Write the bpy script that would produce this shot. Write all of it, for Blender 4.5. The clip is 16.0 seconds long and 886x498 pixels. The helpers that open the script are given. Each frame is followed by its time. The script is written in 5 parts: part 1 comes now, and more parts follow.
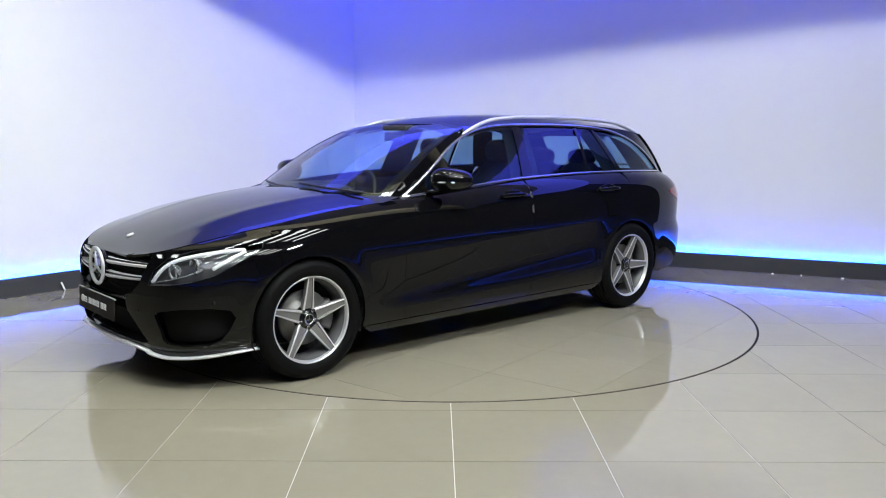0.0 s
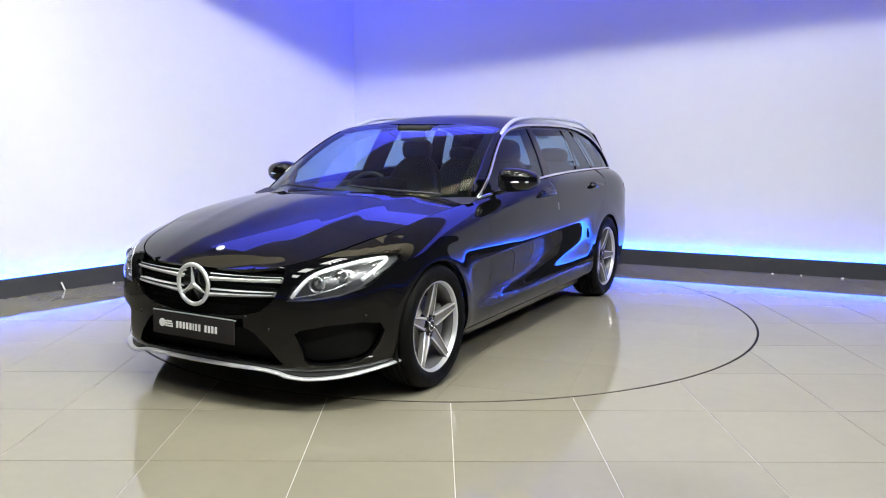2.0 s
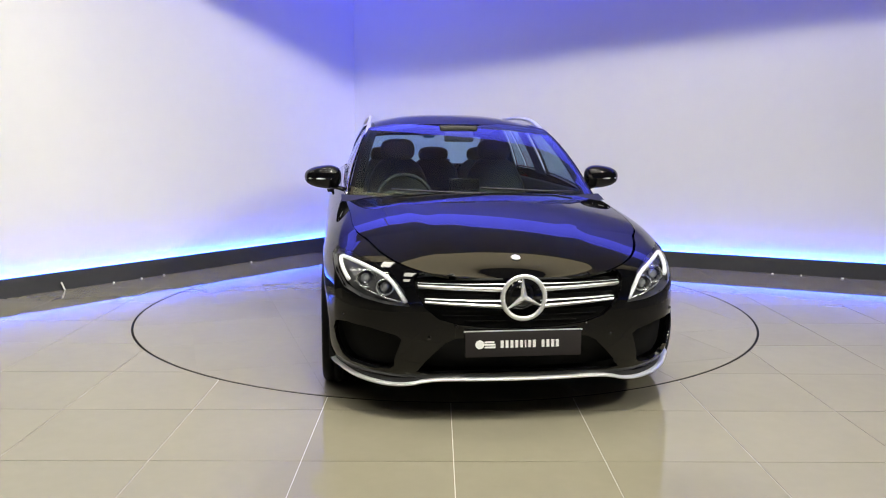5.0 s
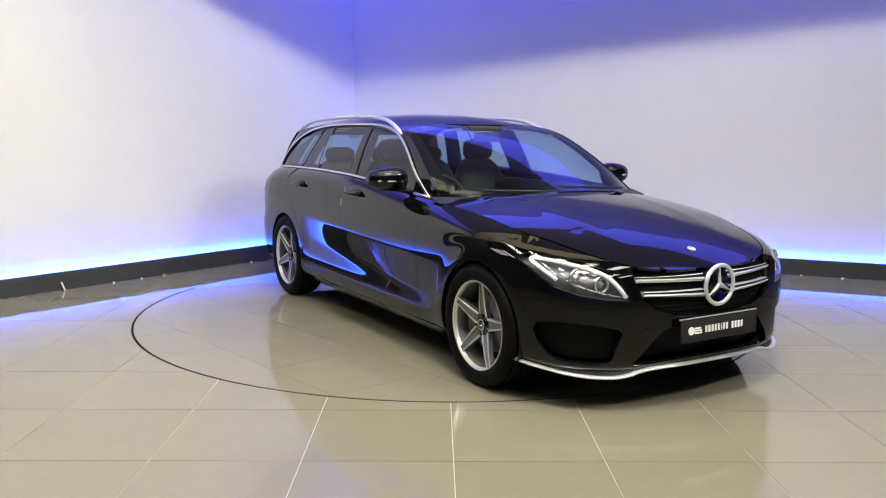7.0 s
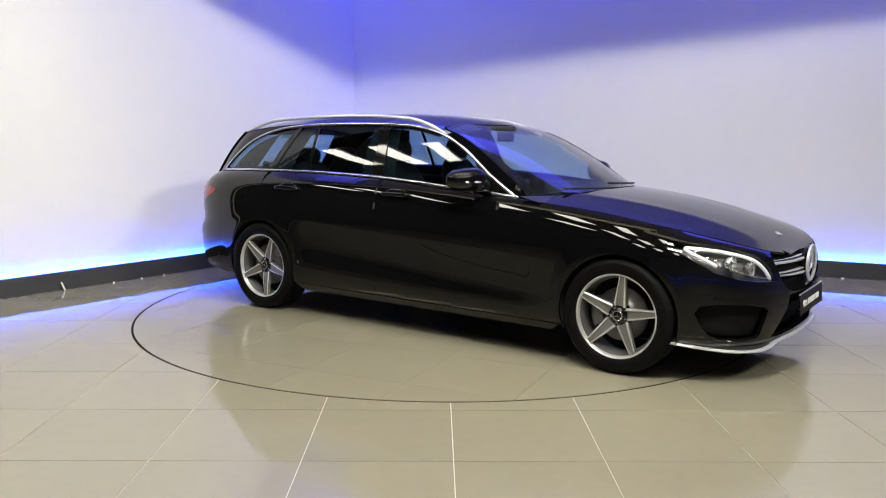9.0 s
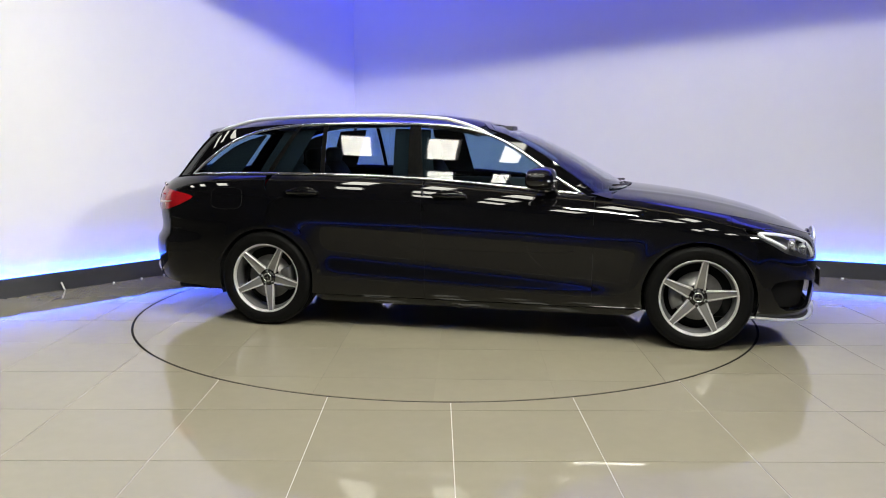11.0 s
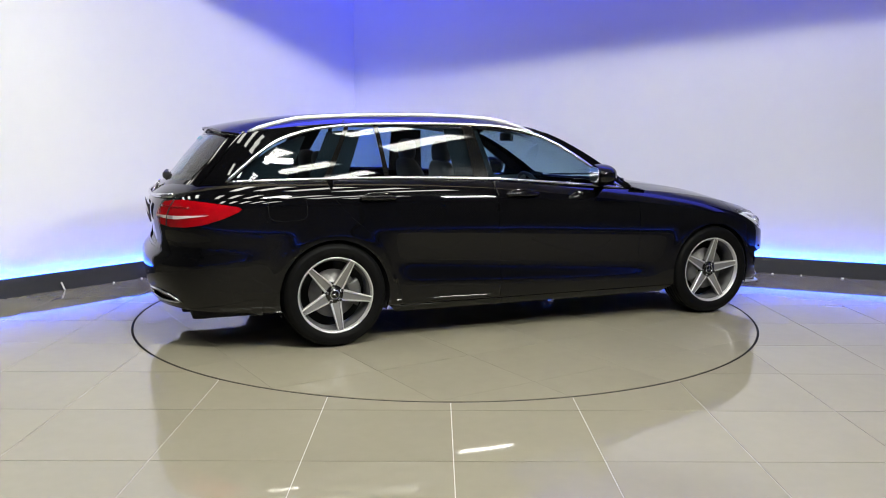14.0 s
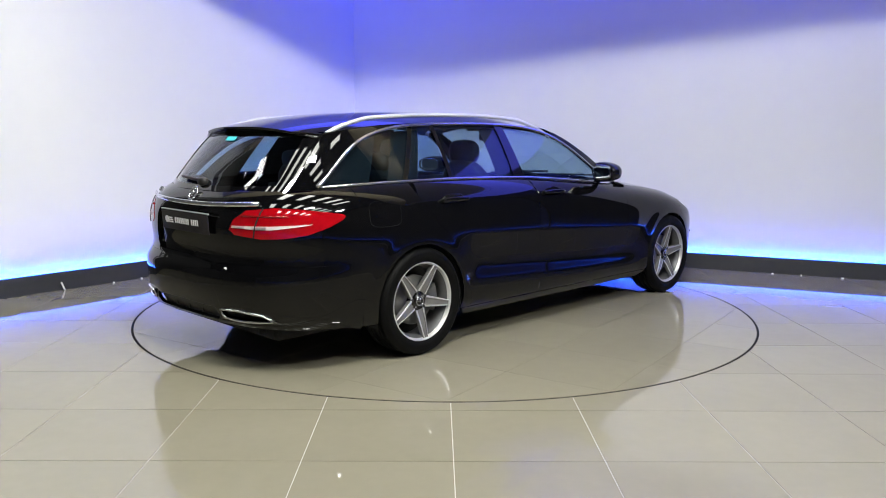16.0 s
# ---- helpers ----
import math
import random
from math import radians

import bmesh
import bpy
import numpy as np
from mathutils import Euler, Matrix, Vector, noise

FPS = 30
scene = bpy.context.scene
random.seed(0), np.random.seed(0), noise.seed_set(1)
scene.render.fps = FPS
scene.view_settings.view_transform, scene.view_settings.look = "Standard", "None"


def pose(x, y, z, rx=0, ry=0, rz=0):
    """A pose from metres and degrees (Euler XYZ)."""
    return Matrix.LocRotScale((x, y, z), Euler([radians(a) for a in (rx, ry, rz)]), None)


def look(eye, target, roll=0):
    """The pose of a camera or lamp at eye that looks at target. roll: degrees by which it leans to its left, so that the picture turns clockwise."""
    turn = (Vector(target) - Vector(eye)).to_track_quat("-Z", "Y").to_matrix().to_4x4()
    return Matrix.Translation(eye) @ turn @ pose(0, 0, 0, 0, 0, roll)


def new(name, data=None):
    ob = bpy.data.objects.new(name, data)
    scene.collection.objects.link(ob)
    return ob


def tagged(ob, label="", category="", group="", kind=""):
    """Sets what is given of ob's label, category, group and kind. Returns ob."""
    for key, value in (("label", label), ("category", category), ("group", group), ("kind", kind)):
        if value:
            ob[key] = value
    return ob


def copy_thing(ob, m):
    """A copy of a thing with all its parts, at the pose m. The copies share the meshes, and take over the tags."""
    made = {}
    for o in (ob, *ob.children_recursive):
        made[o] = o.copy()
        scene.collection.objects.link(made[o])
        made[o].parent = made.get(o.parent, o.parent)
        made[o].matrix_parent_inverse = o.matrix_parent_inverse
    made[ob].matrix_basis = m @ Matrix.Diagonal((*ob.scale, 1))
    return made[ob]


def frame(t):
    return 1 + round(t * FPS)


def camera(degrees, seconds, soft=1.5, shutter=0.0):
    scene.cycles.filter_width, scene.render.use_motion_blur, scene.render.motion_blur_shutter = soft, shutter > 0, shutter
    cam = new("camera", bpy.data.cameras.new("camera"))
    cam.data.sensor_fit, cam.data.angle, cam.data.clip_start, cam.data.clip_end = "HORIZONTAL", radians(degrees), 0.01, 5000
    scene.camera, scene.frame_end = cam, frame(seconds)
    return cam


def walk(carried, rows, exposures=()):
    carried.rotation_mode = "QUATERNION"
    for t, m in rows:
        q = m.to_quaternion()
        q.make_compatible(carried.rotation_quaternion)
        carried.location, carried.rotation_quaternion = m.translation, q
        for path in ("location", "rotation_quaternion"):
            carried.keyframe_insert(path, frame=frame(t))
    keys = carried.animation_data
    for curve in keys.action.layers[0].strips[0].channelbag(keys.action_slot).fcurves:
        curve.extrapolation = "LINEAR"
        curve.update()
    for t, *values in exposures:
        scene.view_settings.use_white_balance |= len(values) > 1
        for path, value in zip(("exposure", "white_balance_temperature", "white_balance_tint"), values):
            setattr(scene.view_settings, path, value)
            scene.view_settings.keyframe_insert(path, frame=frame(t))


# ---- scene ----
from mathutils import geometry

# ---- camera: it stands still ----
cam = camera(56.66, 16.0, soft=1.0, shutter=0.25)
PITCH = radians(8.117)
EYE = Vector((0, 0, 1.322))
CAM_POSE = look(EYE, EYE + Vector((0, math.cos(PITCH), -math.sin(PITCH))), 0.319)
walk(cam, [(0.0, CAM_POSE), (16.0, CAM_POSE)], exposures=[(0.0, 0.0, 5880, 10), (1.5, 0.10, 6030, 10), (3.0, 0.20, 6420, 10), (4.0, 0.05, 6600, 10), (6.5, -0.08, 6800, 10), (8.0, -0.08, 6800, 10), (9.0, -0.05, 6680, 10), (12.5, -0.03, 6430, 10), (16.0, -0.04, 6200, 10)])

# turntable: centre, radius, and its turn in degrees by seconds
CX, CY, RAD = 0.017, 6.150, 2.236
TURN = [(0.0, 221.8), (0.5, 225.2), (1.0, 229.95), (1.5, 235.5), (2.0, 241.3), (2.5, 247.2), (3.0, 253.1), (3.5, 259.05),
        (4.0, 265.1), (4.2, 267.6), (5.0, 277.2), (5.7, 285.5), (6.5, 294.85), (7.0, 300.75), (7.5, 306.6), (8.0, 312.45),
        (8.5, 318.3), (9.0, 324.15), (9.8, 333.5), (10.6, 342.8), (11.5, 353.2), (12.0, 358.85), (12.5, 364.45), (13.0, 370.1),
        (13.5, 375.8), (14.0, 381.6), (14.5, 387.45), (15.0, 393.35), (15.5, 399.3), (16.0, 405.25)]
CAR_X, CAR_Y = 0.354, 0.023          # the car's middle on the turntable

# ---- light ----
world = bpy.data.worlds.new("dim_hall")
world.use_nodes = True
world.node_tree.nodes["Background"].inputs[0].default_value = (0.9, 0.92, 1.0, 1)
world.node_tree.nodes["Background"].inputs[1].default_value = 0.02
scene.world = world

def area_lamp(name, at, aim, w, h, watts, colour, spread=180):
    d = bpy.data.lights.new(name, "AREA")
    d.shape, d.size, d.size_y, d.energy, d.color, d.spread = "RECTANGLE", w, h, watts, colour, radians(spread)
    ob = new(name, d)
    ob.matrix_basis = look(at, aim)
    return tagged(ob, "bright white rectangular lamp in the hall ceiling", "lamp", kind="structure")


area_lamp("panel_lamp", (0.5, 2.07, 4.70), (-0.3, 7.2, 0.6), 0.9, 0.25, 184, (1.0, 0.98, 0.86), 150)
area_lamp("panel_lamp", (4.7, 1.6, 4.6), (-2.6, 6.0, 0.6), 0.9, 0.25, 82, (1.0, 0.98, 0.86), 110)


# ---- materials ----
def mat(name, colour=(0.5, 0.5, 0.5), rough=0.5, metal=0.0, spec=0.5, coat=0.0, emit=None, power=0.0):
    m = bpy.data.materials.new(name)
    m.use_nodes = True
    b = m.node_tree.nodes["Principled BSDF"]
    b.inputs["Base Color"].default_value = (*colour, 1)
    b.inputs["Roughness"].default_value = rough
    b.inputs["Metallic"].default_value = metal
    b.inputs["Specular IOR Level"].default_value = spec
    b.inputs["Coat Weight"].default_value = coat
    b.inputs["Coat Roughness"].default_value = 0.02
    if emit:
        b.inputs["Emission Color"].default_value = (*emit, 1)
        b.inputs["Emission Strength"].default_value = power
    return m


def varied(m, scale, amount, colour2, rough_add=0.0, bump=0.0, bump_scale=None, per_object=0.0, detail=6):
    """Two-scale colour change, roughness change and fine relief."""
    nt = m.node_tree
    b = nt.nodes["Principled BSDF"]
    tc = nt.nodes.new("ShaderNodeTexCoord")
    src = tc.outputs["Object"]
    if per_object:
        info = nt.nodes.new("ShaderNodeObjectInfo")
        add = nt.nodes.new("ShaderNodeVectorMath")
        add.operation = "MULTIPLY_ADD"
        comb = nt.nodes.new("ShaderNodeCombineXYZ")
        for k in range(3):
            nt.links.new(info.outputs["Random"], comb.inputs[k])
        add.inputs[1].default_value = (37, 53, 11)
        nt.links.new(comb.outputs[0], add.inputs[0])
        nt.links.new(src, add.inputs[2])
        src = add.outputs[0]
    n1 = nt.nodes.new("ShaderNodeTexNoise")
    n1.inputs["Scale"].default_value, n1.inputs["Detail"].default_value = scale, detail
    n2 = nt.nodes.new("ShaderNodeTexNoise")
    n2.inputs["Scale"].default_value, n2.inputs["Detail"].default_value = scale * 9, 4
    for n in (n1, n2):
        nt.links.new(src, n.inputs["Vector"])
    mixf = nt.nodes.new("ShaderNodeMath")
    mixf.operation = "MULTIPLY_ADD"
    mixf.inputs[1].default_value = 0.4
    nt.links.new(n2.outputs["Fac"], mixf.inputs[0])
    m2 = nt.nodes.new("ShaderNodeMath")
    m2.operation = "MULTIPLY"
    m2.inputs[1].default_value = 0.6
    nt.links.new(n1.outputs["Fac"], m2.inputs[0])
    nt.links.new(m2.outputs[0], mixf.inputs[2])
    ramp = nt.nodes.new("ShaderNodeMapRange")
    ramp.inputs["From Min"].default_value, ramp.inputs["From Max"].default_value = 0.3, 0.7
    ramp.inputs["To Max"].default_value = amount
    nt.links.new(mixf.outputs[0], ramp.inputs["Value"])
    mix = nt.nodes.new("ShaderNodeMix")
    mix.data_type = "RGBA"
    mix.inputs["A"].default_value = b.inputs["Base Color"].default_value
    mix.inputs["B"].default_value = (*colour2, 1)
    nt.links.new(ramp.outputs["Result"], mix.inputs["Factor"])
    out = mix.outputs["Result"]
    if per_object:
        hsv = nt.nodes.new("ShaderNodeHueSaturation")
        mr = nt.nodes.new("ShaderNodeMapRange")
        mr.inputs["To Min"].default_value, mr.inputs["To Max"].default_value = 1 - per_object, 1 + per_object
        nt.links.new(info.outputs["Random"], mr.inputs["Value"])
        nt.links.new(mr.outputs["Result"], hsv.inputs["Value"])
        nt.links.new(out, hsv.inputs["Color"])
        out = hsv.outputs["Color"]
    nt.links.new(out, b.inputs["Base Color"])
    if rough_add:
        mr = nt.nodes.new("ShaderNodeMapRange")
        r0 = b.inputs["Roughness"].default_value
        mr.inputs["From Min"].default_value, mr.inputs["From Max"].default_value = 0.3, 0.7
        mr.inputs["To Min"].default_value, mr.inputs["To Max"].default_value = r0, r0 + rough_add
        nt.links.new(n1.outputs["Fac"], mr.inputs["Value"])
        nt.links.new(mr.outputs["Result"], b.inputs["Roughness"])
    if bump:
        n3 = nt.nodes.new("ShaderNodeTexNoise")
        n3.inputs["Scale"].default_value = bump_scale or scale * 20
        nt.links.new(src, n3.inputs["Vector"])
        bp = nt.nodes.new("ShaderNodeBump")
        bp.inputs["Strength"].default_value, bp.inputs["Distance"].default_value = bump, 0.002
        nt.links.new(n3.outputs["Fac"], bp.inputs["Height"])
        nt.links.new(bp.outputs["Normal"], b.inputs["Normal"])
    return m


M_WALL = varied(mat("white_wall_paint", (0.80, 0.80, 0.79), 0.55), 0.8, 0.5, (0.74, 0.74, 0.74), 0.1, 0.08, 160)
# unlit surroundings put into the wall colour, so the car reflects dark
M_UNLITWALL = varied(mat("unlit_wall_tone", (0.060, 0.060, 0.062), 0.6), 0.8, 0.5, (0.045, 0.045, 0.047), 0.1)
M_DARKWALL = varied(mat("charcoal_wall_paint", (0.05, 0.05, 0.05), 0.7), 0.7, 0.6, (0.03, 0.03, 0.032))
M_BEIGE = varied(mat("beige_ceiling_paint", (0.55, 0.475, 0.34), 0.8), 0.6, 0.5, (0.47, 0.405, 0.29))
# unseen south wall: its dim light is put into this grey
M_SOUTH = varied(mat("dim_wall_tone", (0.14, 0.14, 0.14), 0.6), 0.8, 0.5, (0.11, 0.11, 0.11), 0.1)
M_BASE = varied(mat("grey_baseboard_paint", (0.035, 0.037, 0.042), 0.5), 3, 0.6, (0.055, 0.055, 0.06), 0.1)
M_TILE = varied(mat("polished_grey_beige_tile", (0.262, 0.243, 0.183), 0.022, spec=0.85), 1.6, 0.55, (0.222, 0.206, 0.155), 0.025, 0.0, per_object=0.03)
M_GROUT = varied(mat("pale_grout", (0.56, 0.54, 0.50), 0.8), 9, 0.6, (0.36, 0.34, 0.31))
M_GROUT2 = varied(mat("grey_grout", (0.248, 0.230, 0.173), 0.05, spec=0.85), 9, 0.6, (0.225, 0.206, 0.146))
M_GAP = mat("dark_gap", (0.008, 0.007, 0.006), 0.9, spec=0.05)
M_LED = mat("blue_led_strip", (0.1, 0.2, 0.8), 0.5, emit=(0.012, 0.085, 1.0), power=150.0)
# added glow out of view; tints the upper walls and the car's top blue
M_BLUEGLOW = varied(mat("added_blue_glow", (0.3, 0.3, 0.6), 0.6, emit=(0.11, 0.12, 1.0), power=3.2), 0.6, 0.4, (0.25, 0.25, 0.55))
M_PANEL = mat("white_lamp_diffuser", (0.9, 0.9, 0.9), 0.5, emit=(1.0, 0.98, 0.87), power=17.5)
M_FRAME = mat("white_lamp_frame", (0.7, 0.7, 0.7), 0.4)
M_SCRAP = mat("white_plastic_scrap", (0.85, 0.85, 0.82), 0.4)


# ---- mesh helpers ----
def link_mesh(name, bm, material, parent=None, label="", smooth=False):
    me = bpy.data.meshes.new(name)
    bm.normal_update()
    bm.to_mesh(me)
    bm.free()
    if smooth:
        me.polygons.foreach_set("use_smooth", [True] * len(me.polygons))
    if material:
        me.materials.append(material)
    ob = new(name, me)
    if parent:
        ob.parent = parent
    if label:
        ob["label"] = label
    return ob


def part(name, bm, material, parent, label="", smooth=True):
    return link_mesh(name, bm, material, parent, label, smooth)


def box(bm, x0, y0, z0, x1, y1, z1, bevel=0.0, m=None):
    vs = [bm.verts.new(v) for v in ((x0, y0, z0), (x1, y0, z0), (x1, y1, z0), (x0, y1, z0), (x0, y0, z1), (x1, y0, z1), (x1, y1, z1), (x0, y1, z1))]
    fs = [bm.faces.new([vs[i] for i in f]) for f in ((3, 2, 1, 0), (4, 5, 6, 7), (0, 1, 5, 4), (1, 2, 6, 5), (2, 3, 7, 6), (3, 0, 4, 7))]
    if bevel:
        es = list({e for f in fs for e in f.edges})
        r = bmesh.ops.bevel(bm, geom=es, offset=bevel, segments=2, affect="EDGES", profile=0.6)
        vs = list({v for f in r["faces"] for v in f.verts} | {v for v in vs if v.is_valid})
    if m is not None:
        bmesh.ops.transform(bm, matrix=m, verts=[v for v in vs if v.is_valid])
    return bm


def prism(bm, poly, z0, z1):
    """An upright prism over a plan outline (counter-clockwise)."""
    lo = [bm.verts.new((x, y, z0)) for x, y in poly]
    hi = [bm.verts.new((x, y, z1)) for x, y in poly]
    n = len(poly)
    bm.faces.new(lo[::-1])
    bm.faces.new(hi)
    for i in range(n):
        bm.faces.new((lo[i], lo[(i + 1) % n], hi[(i + 1) % n], hi[i]))
    return bm


# ---- the hall ----
CORNER = Vector((-1.0, 9.48))
WEST_END = Vector((-8.5, 6.60))      # the hall goes on to the west
WEST_MID = Vector((-3.60, 6.177))    # where the white west wall begins
EAST_END = Vector((6.4, 6.397))
NORTH_MID = CORNER + (EAST_END - CORNER) * 0.76    # where the white part of the north wall ends
TOP = 4.8


def wall_piece(name, a, b, z0, z1, depth, material, label, lift=0.0):
    """A wall from a to b in plan, its room face on the line a-b (room on the right hand), its body behind."""
    d = (b - a).normalized()
    n = Vector((-d.y, d.x))
    p = [a + n * lift, b + n * lift, b + n * (lift + depth), a + n * (lift + depth)]
    bm = prism(bmesh.new(), [(v.x, v.y) for v in p], z0, z1)
    return tagged(link_mesh(name, bm, material), label, "wall", kind="structure")


GAPW = 0.075   # how far the wall stands behind the baseboard's face
# the end and side walls are unseen; their dark colour stands for unlit surroundings
wall_piece("wall_west_end", WEST_END, WEST_MID, 0, TOP, 0.15, M_UNLITWALL, "unseen hall wall, coloured dark for unlit surroundings", GAPW)
wall_piece("wall_west", WEST_MID, CORNER + (CORNER - WEST_MID).normalized() * 0.3, 0, TOP, 0.15, M_WALL, "plain white painted wall washed with blue light", GAPW)
wall_piece("wall_north", CORNER - (EAST_END - CORNER).normalized() * 0.3, NORTH_MID, 0, TOP, 0.15, M_WALL, "plain white painted wall washed with blue light", GAPW)
wall_piece("wall_north_end", NORTH_MID, EAST_END + (EAST_END - CORNER).normalized() * 0.1, 0, TOP, 0.15, M_UNLITWALL, "unseen hall wall, coloured dark for unlit surroundings", GAPW)
wall_piece("wall_side_west", Vector((-8.5, -4)), WEST_END, 0, TOP, 0.15, M_UNLITWALL, "unseen hall wall, coloured dark for unlit surroundings", GAPW)
wall_piece("wall_side_east", EAST_END, Vector((6.4, -4)), 0, TOP, 0.15, M_UNLITWALL, "unseen hall wall, coloured dark for unlit surroundings", GAPW)
wall_piece("wall_south", Vector((6.4, -4)), Vector((-8.5, -4)), 0, TOP, 0.15, M_SOUTH, "unseen hall wall, coloured grey for dim surroundings", GAPW)
SW, SE = Vector((-8.5, -4)), Vector((6.4, -4))
for nm, a, b in (("baseboard_west_end", WEST_END, WEST_MID), ("baseboard_west", WEST_MID, CORNER), ("baseboard_north", CORNER, EAST_END), ("baseboard_side_west", SW, WEST_END), ("baseboard_side_east", EAST_END, SE), ("baseboard_south", SE, SW)):
    tagged(wall_piece(nm, a, b, 0, 0.150, 0.035, M_BASE, "dark grey baseboard standing off the wall"), category="baseboard")
for nm, a, b in (("led_strip_west", WEST_MID, CORNER), ("led_strip_north", CORNER, EAST_END), ("led_strip_side_east", EAST_END, SE), ("led_strip_south", SE, SW)):
    tagged(wall_piece(nm, a, b, 0.105, 0.135, 0.018, M_LED, "glowing blue light strip behind the baseboard", 0.038), category="light strip")

# ceilings: added unseen blue glow strips along the walls, beige over the turntable, dark over the camera
PLAN = {"ceiling": ([(-0.95, 8.55), (6.6, 5.45), (6.6, 6.6), (-1.1, 9.8)], M_BLUEGLOW, "added blue glowing strip out of view along the wall", 3.48),
        "added_glow_west": ([(-3.25, 6.95), (-2.7, 6.50), (-0.97, 8.50), (-1.13, 9.7)], M_BLUEGLOW, "added blue glowing strip out of view along the wall", 3.5),
        "ceiling_turntable": ([(-3.62, 6.28), (6.6, 4.62), (6.6, 6.6), (-1.0, 9.75)], M_BEIGE, "plain beige ceiling over the turntable", 3.61),
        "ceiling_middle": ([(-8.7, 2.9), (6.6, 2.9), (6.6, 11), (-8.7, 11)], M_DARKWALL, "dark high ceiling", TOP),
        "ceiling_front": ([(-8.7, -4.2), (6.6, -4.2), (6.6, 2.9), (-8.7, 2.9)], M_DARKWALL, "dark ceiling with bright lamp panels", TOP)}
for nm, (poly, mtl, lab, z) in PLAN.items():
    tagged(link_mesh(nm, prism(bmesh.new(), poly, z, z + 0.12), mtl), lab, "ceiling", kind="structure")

# bulkhead hanging from the ceiling across the hall; its straight lower edge bounds the white light on the walls
BULK_Z, BULK_T = 3.30, 0.16
ba, bb = Vector((-3.64, 6.267)), Vector((6.4, 4.64))
d = (bb - ba).normalized()
n = Vector((-d.y, d.x)) * BULK_T
bm = prism(bmesh.new(), [tuple(ba), tuple(bb), tuple(bb + n), tuple(ba + n)], BULK_Z, TOP - 0.002)
tagged(link_mesh("bulkhead", bm, M_BEIGE), "plain beige painted bulkhead hanging from the ceiling", "bulkhead", kind="structure")


# ceiling lamp panels: rows alongside the north wall, each panel's long side across the row
def lamp_panel(m, w=0.36, d=1.10):
    e = new("ceiling_lamp")
    e.matrix_basis = m
    tagged(e, "white rectangular lamp panel on the dark ceiling", "lamp", "ceiling lamps")
    part("frame", box(bmesh.new(), -w / 2 - 0.03, -d / 2 - 0.03, -0.02, w / 2 + 0.03, d / 2 + 0.03, 0.03), M_FRAME, e, smooth=False)
    part("diffuser", box(bmesh.new(), -w / 2, -d / 2, -0.035, w / 2, d / 2, -0.024), M_PANEL, e, "glowing white diffuser", smooth=False)
    return e


LAMP_ROT = -22.6
LU, LV = Vector((math.cos(radians(LAMP_ROT)), math.sin(radians(LAMP_ROT)))), Vector((-math.sin(radians(LAMP_ROT)), math.cos(radians(LAMP_ROT))))
first = None
for row, ks in ((4.30, (-1, 0, 1, 2, 3)), (2.10, (-1, 0, 1, 2, 3, 4, 5)), (2.75, (-5, -4, -3)), (-0.10, (0, 1, 2, 3, 4))):
    for k in ks:
        p = LV * row + LU * (-2.62 + 1.08 * k)
        m = pose(p.x, p.y, TOP - 0.03, 0, 0, LAMP_ROT)
        if first is None:
            first = lamp_panel(m)
        else:
            copy_thing(first, m)


# ---- floor: tiles round the turntable ----
T = 0.6175
PHI = 0.0081
JOINT = 0.004


def in_poly(x, y, poly):
    inside = False
    j = len(poly) - 1
    for i in range(len(poly)):
        xi, yi = poly[i]
        xj, yj = poly[j]
        if (yi > y) != (yj > y) and x < (xj - xi) * (y - yi) / (yj - yi) + xi:
            inside = not inside
        j = i
    return inside


def inside_many(pts, poly):
    """Which of the points lie inside the outline."""
    P, Q = np.asarray(pts, float), np.asarray(poly, float)
    x, y = P[:, 0][:, None], P[:, 1][:, None]
    x0, y0 = Q[:, 0][None], Q[:, 1][None]
    x1, y1 = np.roll(Q[:, 0], 1)[None], np.roll(Q[:, 1], 1)[None]
    dy = np.where(y1 == y0, 1e-12, y1 - y0)
    cross = ((y0 > y) != (y1 > y)) & (x < (x1 - x0) * (y - y0) / dy + x0)
    return cross.sum(1) % 2 == 1


def triangulate(loops, extra=()):
    """Constrained triangles of the plan inside the first loop and outside the others."""
    vs, es = [], []
    for lp in loops:
        k = len(vs)
        vs += [Vector(p) for p in lp]
        es += [(k + i, k + (i + 1) % len(lp)) for i in range(len(lp))]
    vs += [Vector(p) for p in extra]
    v2, _, f2, *_ = geometry.delaunay_2d_cdt(vs, es, [], 0, 1e-6)
    P = np.array([tuple(v) for v in v2])
    F = np.array([tuple(f) for f in f2])
    C = P[F].mean(1)
    ok = inside_many(C, loops[0])
    for h in loops[1:]:
        ok &= ~inside_many(C, h)
    return v2, [tuple(int(k) for k in f) for f in F[ok]]


def slab(v2, tris, z, drop):
    """A flat piece with skirts down its open edges."""
    bm = bmesh.new()
    vs = [bm.verts.new((v.x, v.y, z)) for v in v2]
    for f in tris:
        a, b, c = (v2[i] for i in f)
        if (b - a).cross(c - a) < 0:
            f = f[::-1]
        bm.faces.new([vs[i] for i in f])
    for v in [v for v in vs if not v.link_faces]:
        bm.verts.remove(v)
    be = [e for e in bm.edges if len(e.link_faces) == 1]
    r = bmesh.ops.extrude_edge_only(bm, edges=be)
    for v in r["geom"]:
        if isinstance(v, bmesh.types.BMVert):
            v.co.z -= drop
    bmesh.ops.recalc_face_normals(bm, faces=bm.faces)
    return bm


bm = prism(bmesh.new(), [(-11, -4.2), (7, -4.2), (7, 11), (-11, 11)], -0.12, -0.0025)
